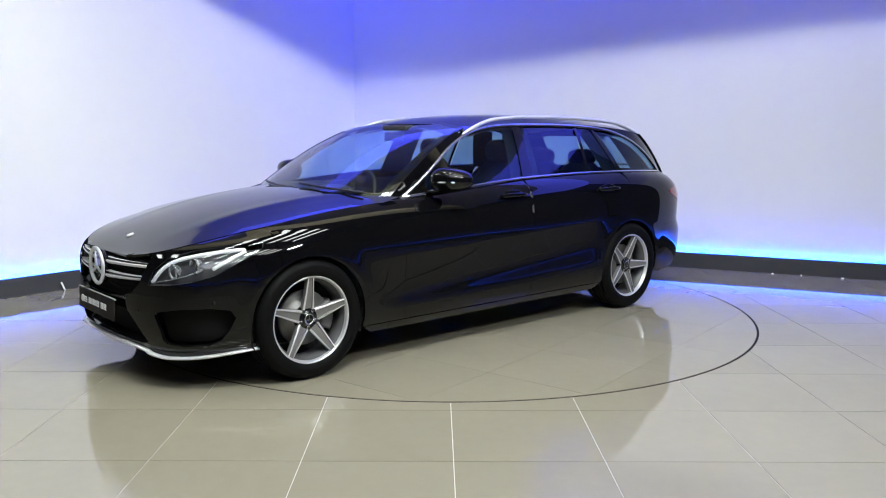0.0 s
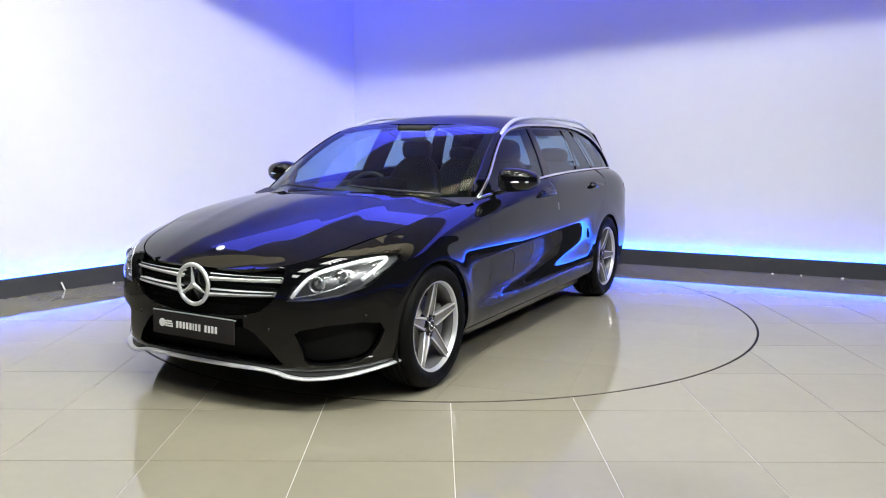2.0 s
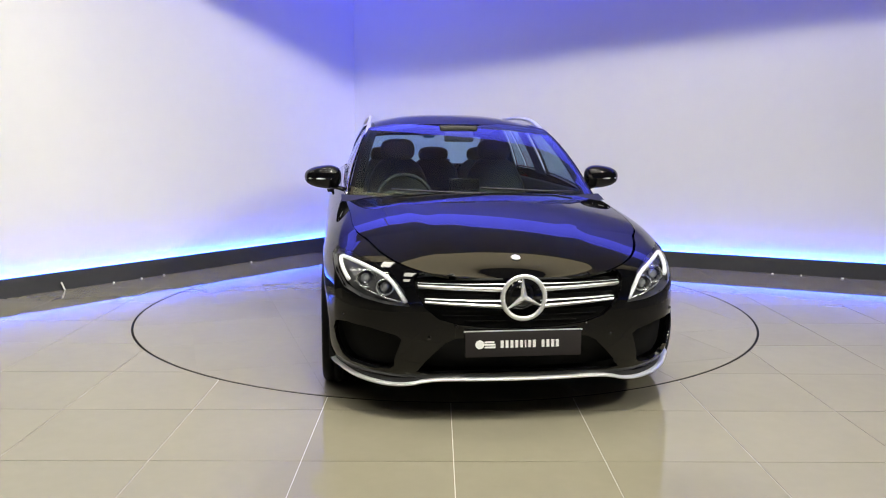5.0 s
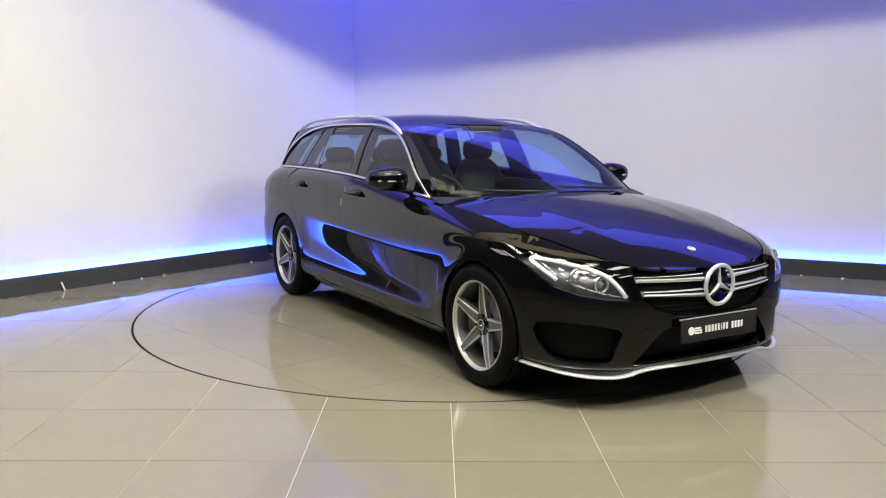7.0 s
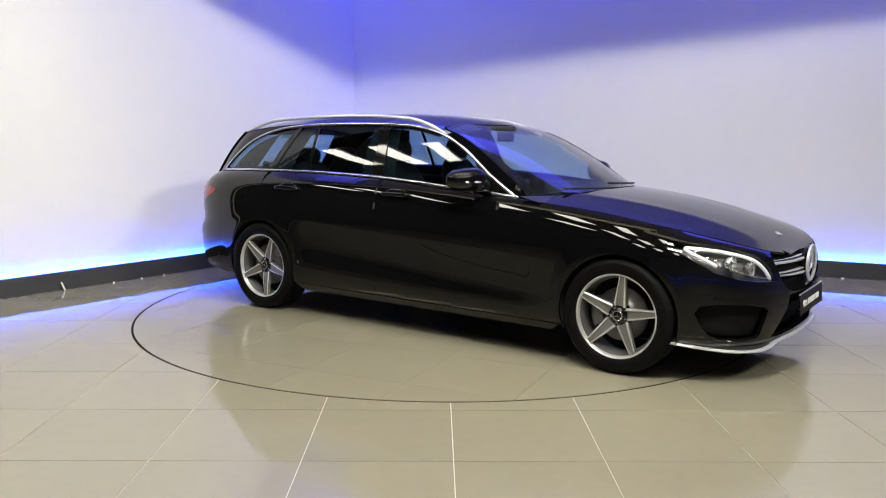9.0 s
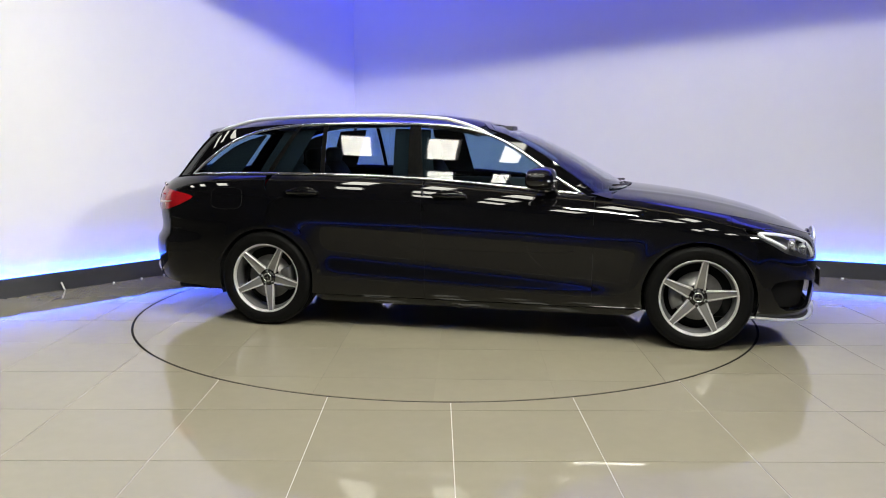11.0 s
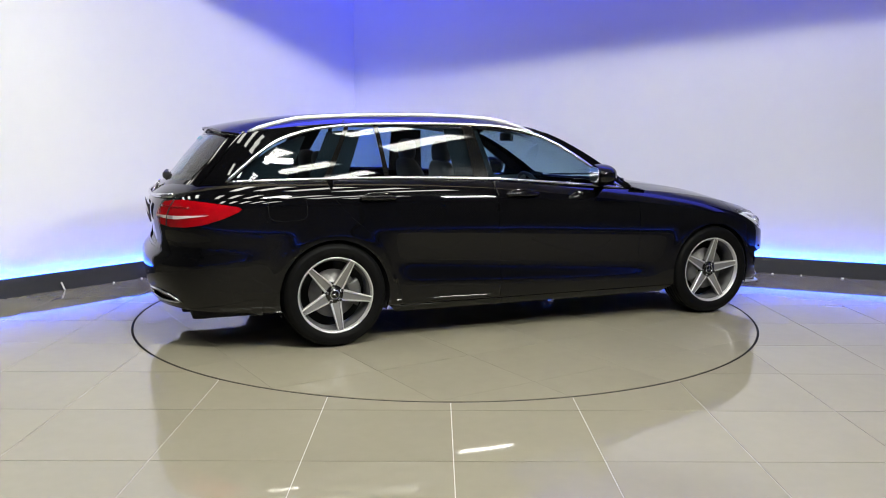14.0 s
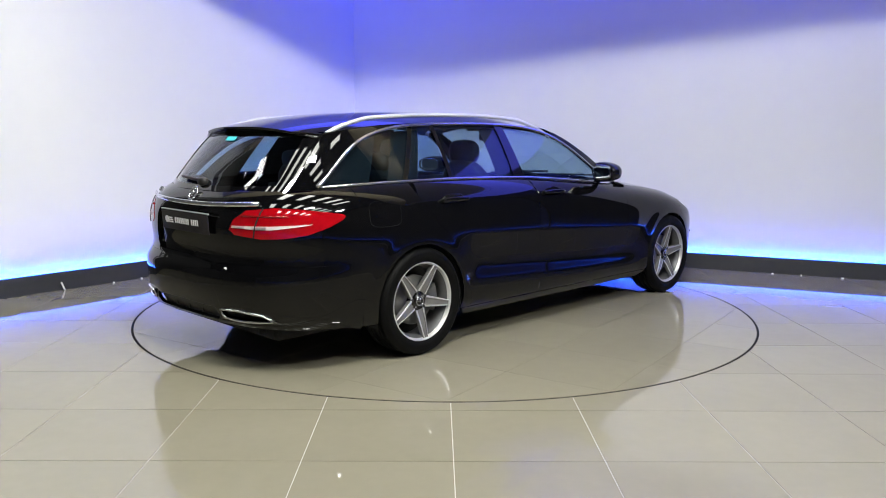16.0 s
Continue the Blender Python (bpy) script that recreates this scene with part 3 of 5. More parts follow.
def dense(poly, step, closed=True):
    out = []
    n = len(poly)
    for i in range(n if closed else n - 1):
        a, b = np.array(poly[i], float), np.array(poly[(i + 1) % n], float)
        k = max(1, int(np.ceil(np.hypot(*(b - a)) / step)))
        out += [tuple(a + (b - a) * j / k) for j in range(k)]
    if not closed:
        out.append(tuple(poly[-1]))
    return out


def panel(name, loops, surf, parent, material, step=0.035, scale=(1.0, 1.0), flange=0.012, centre=(0, 0, 0.5), label="", offset=0.0, fine=(), soften=None):
    """A thin skin on a surface, inside the first loop and outside the rest, with turned-in edges."""
    sc = np.array(scale)
    loops = [dense([tuple(np.array(p) * sc) for p in lp], step) for lp in loops]
    outer = np.array(loops[0])
    lo, hi = outer.min(0), outer.max(0)
    allb = np.concatenate([np.array(l) for l in loops])
    cand = np.array([(a, b) for i, a in enumerate(np.arange(lo[0] + step / 2, hi[0], step)) for b in np.arange(lo[1] + step / 2 + (step / 2 if i % 2 else 0), hi[1], step)])
    if len(cand):
        ok = inside_many(cand, loops[0])
        for h in loops[1:]:
            ok &= ~inside_many(cand, h)
        cand = cand[ok]
        near = np.sqrt(((cand[:, None, :] - allb[None, :, :]) ** 2).sum(-1)).min(1) if len(cand) else np.zeros(0)
        cand = cand[near > step * 0.55]
    extra = [tuple(c) for c in cand]
    if len(fine):
        F = np.array(fine) * sc
        ok = inside_many(F, loops[0])
        for h in loops[1:]:
            ok &= ~inside_many(F, h)
        F = F[ok]
        if len(F):
            F = F[np.sqrt(((F[:, None, :] - allb[None, :, :]) ** 2).sum(-1)).min(1) > 0.004]
            if len(cand):
                gap = np.sqrt(((cand[:, None, :] - F[None, :, :]) ** 2).sum(-1)).min(1)
                extra = [tuple(c) for c in cand[gap > 0.008]]
            extra += [tuple(c) for c in F]
    v2, tris = triangulate(loops, extra)
    ab = np.array([tuple(v) for v in v2]) / sc
    used = sorted({k for f in tris for k in f})
    mp = {k: n for n, k in enumerate(used)}
    ab = ab[used]
    P = surf(ab[:, 0], ab[:, 1])
    h = 0.002
    da = surf(ab[:, 0] + h, ab[:, 1]) - surf(ab[:, 0] - h, ab[:, 1])
    db = surf(ab[:, 0], ab[:, 1] + h) - surf(ab[:, 0], ab[:, 1] - h)
    N = np.cross(da, db)
    N /= np.maximum(np.linalg.norm(N, axis=1, keepdims=True), 1e-9)
    if np.sum(N * (P - np.array(centre))) < 0:
        N = -N
    if soften:
        N = soften(P, N, ab)
        N /= np.linalg.norm(N, axis=1, keepdims=True)
    P = P + N * offset
    faces, seen = [], {}
    for f in tris:
        a, b, c = (mp[k] for k in f)
        if np.dot(np.cross(P[b] - P[a], P[c] - P[a]), N[a] + N[b] + N[c]) < 0:
            b, c = c, b
        faces.append((a, b, c))
        for e in ((a, b), (b, c), (c, a)):
            seen[e] = True
    n0 = len(P)
    V = [tuple(p) for p in P]
    normals = [tuple(N[k]) for f in faces for k in f]
    if flange:
        rim = [e for e in seen if (e[1], e[0]) not in seen]
        inner = {}
        for a, b in rim:
            for k in (a, b):
                if k not in inner:
                    inner[k] = len(V)
                    V.append(tuple(P[k] - N[k] * flange))
        for a, b in rim:
            fc = (b, a, inner[a], inner[b])
            q = [np.array(V[k]) for k in fc]
            nn = np.cross(q[1] - q[0], q[2] - q[0])
            nn = nn / max(np.linalg.norm(nn), 1e-9)
            faces.append(fc)
            normals += [tuple(nn)] * 4
    me = bpy.data.meshes.new(name)
    me.from_pydata(V, [], faces)
    me.polygons.foreach_set("use_smooth", [True] * len(me.polygons))
    me.normals_split_custom_set(normals)
    me.materials.append(material)
    ob = new(name, me)
    ob.parent = parent
    if label:
        ob["label"] = label
    return ob


def sweep(name, pts, parent, material, w, h, closed=False, up=None, label="", sides=8):
    """A bar with a rounded oval section along a path: w across, h along 'up'."""
    pts = [Vector(p) for p in pts]
    n = len(pts)
    bm = bmesh.new()
    rings = []
    for i, p in enumerate(pts):
        a = pts[(i - 1) % n] if closed or i else pts[0]
        b = pts[(i + 1) % n] if closed or i < n - 1 else pts[-1]
        t = (b - a).normalized()
        u = Vector(up[i] if isinstance(up, list) else (up or (0, 0, 1)))
        u = (u - t * u.dot(t)).normalized()
        s = t.cross(u)
        rings.append([bm.verts.new(p + s * (w / 2 * math.cos(q)) + u * (h / 2 * math.sin(q))) for q in [2 * math.pi * k / sides for k in range(sides)]])
    m = n if closed else n - 1
    for i in range(m):
        r0, r1 = rings[i], rings[(i + 1) % n]
        for k in range(sides):
            bm.faces.new((r0[k], r0[(k + 1) % sides], r1[(k + 1) % sides], r1[k]))
    if not closed:
        bm.faces.new(rings[0][::-1])
        bm.faces.new(rings[-1])
    bmesh.ops.recalc_face_normals(bm, faces=bm.faces)
    return part(name, bm, material, parent, label)


def blob(bm, pos, size, rings=10, segs=16, power=3.0):
    """A rounded cushion: a superellipsoid."""
    def sp(c, e):
        return math.copysign(abs(c) ** e, c)
    e = 2 / power
    grid = []
    for i in range(rings + 1):
        a = -math.pi / 2 + math.pi * i / rings
        grid.append([bm.verts.new(Vector(pos) + Vector((size[0] / 2 * sp(math.cos(a), e) * sp(math.cos(b), e), size[1] / 2 * sp(math.cos(a), e) * sp(math.sin(b), e), size[2] / 2 * sp(math.sin(a), e)))) for b in [2 * math.pi * k / segs for k in range(segs)]])
    vs = [v for r in grid for v in r]
    for r0, r1 in zip(grid, grid[1:]):
        for k in range(segs):
            bm.faces.new((r0[k], r0[(k + 1) % segs], r1[(k + 1) % segs], r1[k]))
    bmesh.ops.remove_doubles(bm, verts=vs, dist=1e-5)
    return bm


def fa(x, z, s=1):
    """The front surface's angle at a place given by x and z."""
    return s * math.atan2(float(half_width(x, z)), x - CF)


FAN = np.linspace(0, math.pi / 2, 300)
fan_rows = {}


def angle_of(surf, key, y, z):
    """The angle at which a surface reaches the distance y from the middle, at the height z."""
    k = (key, round(z, 5))
    if k not in fan_rows:
        fan_rows[k] = np.maximum.accumulate(surf(FAN, z)[:, 1])
    return math.copysign(float(np.interp(abs(y), fan_rows[k], FAN)), y)


def fy(y, z):
    return angle_of(front_surf, "front", y, z)


def ra(x, z, s=1):
    return s * math.atan2(float(half_width(x, z)), CR - x)


def ry(y, z):
    return angle_of(rear_surf, "rear", y, z)


ARCH = 0.344
AZ = 0.325


def arch(ax, a0, a1, n=26):
    return [(ax + ARCH * math.cos(radians(a0 + (a1 - a0) * i / n)), AZ + ARCH * math.sin(radians(a0 + (a1 - a0) * i / n))) for i in range(n + 1)]


SILL = 0.235
X_DF, X_DM = 0.775, -0.335         # shut lines: front of the front door, between the doors
X_NOSE = 1.60                      # seam of fender and nose piece
X_TAIL = -1.86                     # seam of quarter and rear bumper
G = 0.0010


def belt_pts(x0, x1, n, dz=0.0):
    return [(x0 + (x1 - x0) * i / n, float(shoulder(x0 + (x1 - x0) * i / n)) + dz) for i in range(n + 1)]


def shoulder_rows(x0, x1, step=0.018):
    """Extra points where the flank turns over into the shoulder."""
    return [(x, float(shoulder(x)) - d) for d in (0.006, 0.013, 0.021, 0.030, 0.041, 0.055, 0.072) for x in np.arange(min(x0, x1), max(x0, x1), step)]


def flank_rows(x0, x1, step=0.016):
    """The shoulder's extra points, and those along the flank's crest and hollow."""
    xs = np.arange(min(x0, x1), max(x0, x1), step)
    crest = [(x, float(crest_z(x)) + d) for d in (-0.026, -0.017, -0.009, -0.003, 0.003, 0.010, 0.020) for x in xs]
    hollow = [(x, float(hollow_z(x)) + d) for d in (-0.024, -0.008, 0.008, 0.024) for x in xs]
    return shoulder_rows(x0, x1) + crest + hollow


def rear_door_edge():
    """The rear door's back edge, from the belt down round the wheel arch to the sill."""
    pts = [(-1.445, 1.02), (-1.43, 0.95), (-1.385, 0.88), (-1.30, 0.79), (-1.20, 0.705), (-1.115, 0.60), (-1.06, 0.50), (-1.02, 0.40), (-1.00, 0.30), (-0.995, SILL)]
    return pts


def wrap_back(P, N, ab):
    """Turns the tailgate's edge round into the flank."""
    k = np.clip((np.abs(ab[:, 0]) - 0.80) / 0.20, 0, 1)[:, None]
    side = np.stack([0 * ab[:, 0] - 0.30, np.sign(ab[:, 0]) * 0.86, 0 * ab[:, 0] + 0.42], -1)
    return N * (1 - 0.8 * k) + side * 0.8 * k


def wrap_side(P, N, ab):
    """Turns the rear pillar round towards the tailgate."""
    k = np.clip((back_x(ab[:, 1]) + 0.30 - ab[:, 0]) / 0.16, 0, 1)[:, None]
    back = np.stack([0 * ab[:, 0] - 0.62, np.sign(P[:, 1]) * 0.60, 0 * ab[:, 0] + 0.50], -1)
    return N * (1 - 0.55 * k) + back * 0.55 * k


def build_side(s):
    ctr = (0, 0, 0.5)
    S = side_surf(s)
    # front fender
    a_end = math.degrees(math.asin((SILL - AZ) / ARCH))
    fr = [(X_DF + G, SILL), (X_DF + G, float(shoulder(X_DF)))] + belt_pts(X_DF + 0.05, X_NOSE - G, 16) + [(X_NOSE - G, AZ + math.sqrt(ARCH ** 2 - (X_NOSE - G - 1.42) ** 2) + 0.001)]
    a0 = math.degrees(math.acos((X_NOSE - G - 1.42) / ARCH))
    fr += arch(1.42, a0, 180 - a_end)[1:]
    panel("front_fender", [fr], S, car, M_PAINT, step=0.022, fine=flank_rows(X_DF, X_NOSE))
    # doors
    fd = [(X_DF - G, SILL), (X_DF - G, float(shoulder(X_DF)))] + belt_pts(X_DF - 0.05, X_DM + G, 12)[0:] + [(X_DM + 0.012, 0.75), (X_DM + 0.03, 0.5), (X_DM + 0.035, SILL)]
    d1 = panel("front_door", [fd], S, car, M_PAINT, step=0.02, flange=0.003, fine=flank_rows(X_DM, X_DF))
    rd = [(X_DM + 0.035 - 2 * G, SILL), (X_DM + 0.03 - 2 * G, 0.5), (X_DM + 0.012 - 2 * G, 0.75)] + belt_pts(X_DM - G, -1.40, 12) + [(x + G, z) for x, z in rear_door_edge()[1:]]
    d2 = panel("rear_door", [rd], S, car, M_PAINT, step=0.02, flange=0.003, fine=flank_rows(-1.45, X_DM))
    # quarter panel
    b0 = math.degrees(math.acos((X_TAIL + G + 1.42) / ARCH)) if abs(X_TAIL + 1.42) < ARCH else 180.0
    b_end = math.degrees(math.asin((0.24 - AZ) / ARCH))
    q = [(x - G, z) for x, z in rear_door_edge()]
    q[0] = (-1.445, float(shoulder(-1.445)))
    q = q + [(-1.0, 0.225)] + arch(-1.42, b_end, 180 - b_end + 0) + [(X_TAIL, 0.24), (X_TAIL, 0.60), (X_TAIL, float(shoulder(X_TAIL)))] + belt_pts(X_TAIL + 0.05, -1.47, 8)
    panel("rear_quarter", [q], S, car, M_PAINT, step=0.022, fine=shoulder_rows(X_TAIL, -1.43))
    # sill skirt
    sk = [(1.0, 0.185), (1.075, 0.232)] + [(1.03 - 2.0 * i / 20, SILL - 0.004) for i in range(21)] + [(-1.07, 0.232), (-1.02, 0.185)]
    panel("side_skirt", [sk], S, car, M_PAINT, flange=0.05, offset=0.002)
    # fuel flap outline on the car's right
    if s < 0:
        cx, cz, rw, rh = -1.70, 0.865, 0.115, 0.072
        ring = [(cx + rw * math.copysign(abs(math.cos(a)) ** 0.5, math.cos(a)), cz + rh * math.copysign(abs(math.sin(a)) ** 0.5, math.sin(a))) for a in [2 * math.pi * k / 40 for k in range(40)]]
        P = S(np.array([p[0] for p in ring]), np.array([p[1] for p in ring]))
        sweep("fuel_flap_seam", [tuple(p) for p in P], car, M_LINER, 0.0014, 0.0014, closed=True)
    # handles
    for door, hx in ((d1, -0.145), (d2, -1.145)):
        z = 0.915
        bm = bmesh.new()
        y0 = float(half_width(hx, z))
        blob(bm, (hx, s * (y0 + 0.026), z + 0.004), (0.235, 0.022, 0.030), power=2.6)
        for k in (-0.095, 0.095):
            blob(bm, (hx + k, s * (y0 + 0.010), z), (0.04, 0.045, 0.028), rings=6, segs=10)
        part("door_handle", bm, M_PAINT, door)
        bm = bmesh.new()
        blob(bm, (hx, s * (y0 - 0.001), z - 0.004), (0.20, 0.014, 0.085), rings=8, segs=20, power=2.2)
        part("handle_recess", bm, M_GLOSSTRIM, door)
    # --- cabin side: pillars round the windows
    C = cabin_surf(s)
    DLO = [(-2.035, 1.014), (-1.925, 1.112), (-1.838, 1.186), (-1.73, 1.257), (-1.62, 1.299), (-1.475, 1.336), (-1.29, 1.358), (-1.03, 1.371), (-0.73, 1.375), (-0.43, 1.372), (-0.27, 1.366), (-0.12, 1.350), (0.035, 1.318), (0.215, 1.244), (0.36, 1.155), (0.507, 1.051), (0.64, 0.968), (0.715, 0.928)]
    curve = smooth_curve([p[0] for p in DLO], [p[1] for p in DLO])
    xs = np.concatenate([np.linspace(-2.035, -1.6, 16), np.linspace(-1.55, -0.3, 16), np.linspace(-0.25, 0.715, 22)])
    top = [(x, float(curve(x))) for x in xs]
    bot = [(x, float(shoulder(x)) + 0.007) for x in np.linspace(0.70, -2.02, 46)]
    dlo = top + bot
    # outer limit of the cabin side
    zz = np.linspace(0.945, 1.325, 12)
    fro = [(float(screen_x(z) - screen_bow(z)), z) for z in zz]
    rf = [(x, float(roof_edge(x))) for x in np.linspace(0.07, -1.90, 26)]
    bk = [(float(back_x(z)) + 0.16, z) for z in np.linspace(1.30, 1.0, 8)]
    low = [(x, float(shoulder(x)) + 0.0015) for x in np.linspace(-2.16, 0.78, 40)]
    hole = [p for p in dlo]
    panel("pillar_frame", [[p for p in fro + rf + bk + low], hole], C, car, M_PAINT, step=0.03, centre=(0, 0, 1.0), offset=-0.003, soften=lambda P, N, ab: wrap_side(P, N, ab))
    # panes, split by the pillars
    def clip(poly, x_of_z0, x_of_z1):
        """The part of the window outline between two leaning lines x = a + b (z - 1)."""
        bm = bmesh.new()
        bm.faces.new([bm.verts.new((x, 0, z)) for x, z in poly])
        for (a, b), keep in ((x_of_z0, 1), (x_of_z1, -1)):
            bmesh.ops.bisect_plane(bm, geom=bm.verts[:] + bm.edges[:] + bm.faces[:], plane_co=(a, 0, 1.0), plane_no=(-keep, 0, b * keep), clear_outer=True)
        f = max(bm.faces, key=lambda q: q.calc_area())
        out = [(v.co.x, v.co.z) for v in f.verts]
        bm.free()
        return out
    cuts = {"quarter_glass": ((-2.2, 0.0), (-1.475, 0.55)), "rear_fixed_glass": ((-1.435, 0.52), (-1.062, -0.08)), "rear_door_glass": ((-1.030, -0.08), (-0.445, -0.08)), "front_door_glass": ((-0.340, -0.16), (0.80, 0.0))}
    for nm, (a, b) in cuts.items():
        pg = clip([(x, z - (0.006 if z > 1.05 else -0.004)) for x, z in dlo], a, b)
        g = panel(nm, [pg], C, car, M_GLASS, step=0.05, flange=0, offset=-0.010, centre=(0, 0, 1.0))
    # pillar covers
    for nm, (a, b), mt in (("c_pillar_trim", ((-1.475, 0.55), (-1.435, 0.52)), M_GLOSSTRIM), ("window_bar", ((-1.062, -0.08), (-1.030, -0.08)), M_GLOSSTRIM), ("b_pillar_trim", ((-0.445, -0.08), (-0.340, -0.16)), M_GLOSSTRIM)):
        panel(nm, [clip(dlo, a, b)], C, car, mt, step=0.04, flange=0.0, offset=-0.003, centre=(0, 0, 1.0))
    # thick inner pillars behind the glass
    for a, b in (((-0.56, -0.08), (-0.27, -0.20)), ((-1.56, 0.5), (-1.32, 0.45)), ((-2.3, 0.0), (-1.70, 0.55))):
        panel("inner_pillar", [clip([(x, z - (0.004 if z > 1.05 else -0.004)) for x, z in dlo], a, b)], C, car, M_LINER, step=0.05, flange=0.0, offset=-0.05, centre=(0, 0, 1.0))
    # bright surround
    Pt = C(np.array([p[0] for p in top]), np.array([p[1] for p in top]))
    Pb = C(np.array([p[0] for p in bot]), np.array([p[1] for p in bot]))
    nrm = (0, s * 1.0, 0.45)
    sweep("window_surround", [tuple(p + np.array((0, s * 0.003, 0.001))) for p in Pt], car, M_CHROME, 0.021, 0.012, up=nrm, label="bright polished window surround")
    sweep("belt_moulding", [tuple(p + np.array((0, s * 0.007, 0.002))) for p in Pb], car, M_CHROME, 0.018, 0.013, up=nrm, label="bright polished belt moulding")
    # sail panel at the mirror
    sp = clip(dlo, (0.505, 0.0), (0.9, 0.0))
    panel("sail_panel", [sp], C, car, M_GLOSSTRIM, step=0.04, flange=0.01, offset=-0.004, centre=(0, 0, 1.0))
    # door mirror
    mirror = new("door_mirror")
    mirror.parent = car
    mirror.matrix_basis = pose(-0.085, 0, 0)
    bm = bmesh.new()
    blob(bm, (0.545, s * 0.915, 1.045), (0.190, 0.235, 0.155), rings=14, segs=24, power=2.7)
    for v in bm.verts:
        k = (s * v.co.y - 0.80) / 0.235
        v.co.z = 1.035 + (v.co.z - 1.045) * (1.05 - 0.35 * max(k, 0) ** 1.5)
        v.co.x -= 0.05 * max(k, 0) ** 1.4
        if v.co.x < 0.49 - 0.05 * max(k, 0) ** 1.4:
            v.co.x = 0.49 - 0.05 * max(k, 0) ** 1.4
    part("mirror_housing", bm, M_PAINT, mirror)
    bm = bmesh.new()
    blob(bm, (0.484, s * 0.905, 1.037), (0.008, 0.185, 0.105), power=3)
    for v in bm.verts:
        v.co.x -= 0.05 * max((s * v.co.y - 0.80) / 0.235, 0) ** 1.4
    part("mirror_glass", bm, mat("mirror_glass", (0.85, 0.86, 0.88), 0.02, 1.0), mirror)
    sweep("mirror_stalk", [(0.60, s * 0.765, 0.952), (0.585, s * 0.80, 0.965), (0.56, s * 0.86, 0.975)], mirror, M_GLOSSTRIM, 0.07, 0.028)
    sweep("turn_signal", [(0.623, s * 0.86, 1.025), (0.617, s * 0.93, 1.027), (0.585, s * 0.995, 1.028), (0.535, s * 1.022, 1.028)], mirror, M_SILVER, 0.008, 0.010)
    # roof rail
    pts, ups = [], []
    for i in range(34):
        x = 0.09 - 1.97 * i / 33
        k = min(i, 33 - i) / 5
        lift = 0.052 * min(1, k) ** 0.6
        y = s * (float(cabin_half(x, roof_edge(x))) - 0.018)
        pts.append((x, y, float(roof_surf(x, y)[2]) + lift - 0.010))
    sweep("roof_rail", pts, car, M_SPLIT, 0.028, 0.026, label="polished aluminium roof rail")
    # wheel liners
    for ax in (1.42, -1.42):
        bm = bmesh.new()
        R = 0.352
        a = [[bm.verts.new((ax + R * math.cos(t), s * y, AZ + R * math.sin(t))) for y in (0.872, 0.55)] for t in [radians(-20 + 220 * i / 24) for i in range(25)]]
        for r0, r1 in zip(a, a[1:]):
            bm.faces.new((r0[0], r0[1], r1[1], r1[0]))
        c = bm.verts.new((ax, s * 0.55, AZ))
        for r0, r1 in zip(a, a[1:]):
            bm.faces.new((r0[1], c, r1[1]))
        part("wheel_liner", bm, M_LINER, car, smooth=False)


for side in (1, -1):
    build_side(side)

# --- hood, cowl, roof, screens
hx = np.concatenate([np.linspace(0.80, 1.9, 24), np.linspace(1.93, 2.12, 14)])
edge_l = [(x, float(half_width(x, shoulder(x))) - 0.003) for x in hx]
front_rim = []
for a in np.linspace(1, -1, 31):
    yv = a * (edge_l[-1][1])
    lo, hi = 2.0, 2.19
    for _ in range(30):
        mid = (lo + hi) / 2
        lo, hi = (mid, hi) if float(half_width(mid, shoulder(mid))) > abs(yv) else (lo, mid)
    front_rim.append((min(lo, 2.165) - 0.003, yv))
rear_rim = [(float(screen_x(0.955) - screen_bow(0.955) * abs(e) ** 2.3) + 0.03, e * 0.775) for e in np.linspace(-1, 1, 21)]
hood_loop = [p for p in edge_l if p[0] > 0.82] + front_rim[1:-1] + [(x, -y) for x, y in reversed([p for p in edge_l if p[0] > 0.82])] + rear_rim
hood = panel("hood", [hood_loop], hood_surf, car, M_PAINT, step=0.02)
bm = bmesh.new()
cw = [[bm.verts.new((float(screen_x(z) - screen_bow(z) * abs(e) ** 2.3) + dx, e * 0.80, z)) for dx, z in ((0.06, 0.915), (-0.03, 0.945))] for e in np.linspace(-1, 1, 21)]
for r0, r1 in zip(cw, cw[1:]):
    bm.faces.new((r0[0], r1[0], r1[1], r0[1]))
part("cowl", bm, M_TRIM, car)
# hood badge
bm = bmesh.new()
bmesh.ops.create_cone(bm, cap_ends=True, segments=28, radius1=0.024, radius2=0.020, depth=0.005, matrix=pose(2.03, 0, float(hood_surf(2.03, 0)[2]) + 0.003, 0, 22))
part("hood_badge", bm, M_SILVER, hood, "small round silver badge")

roof_loop = [(x, float(cabin_half(x, roof_edge(x)))) for x in np.linspace(0.05, -1.93, 26)] + [(-2.0 - 0.09 * (1 - e * e), e * 0.555) for e in np.linspace(1, -1, 13)][1:-1] + [(x, -float(cabin_half(x, roof_edge(x)))) for x in np.linspace(-1.93, 0.05, 26)] + [(0.07 - 0.12 * e * e + 0.055 * 0, e * 0.585) for e in np.linspace(-1, 1, 15)][1:-1]
roof = panel("roof", [roof_loop], roof_surf, car, M_PAINT, step=0.03, centre=(0, 0, 0.8))
# headliner under the roof
panel("headliner", [[(x * 0.97 - 0.03, y * 0.96) for x, y in roof_loop]], roof_surf, car, M_HEADLINER, step=0.12, flange=0, offset=-0.035, centre=(0, 0, 0.8))
zt = lambda e: 1.392 - 0.056 * abs(e) ** 2.2
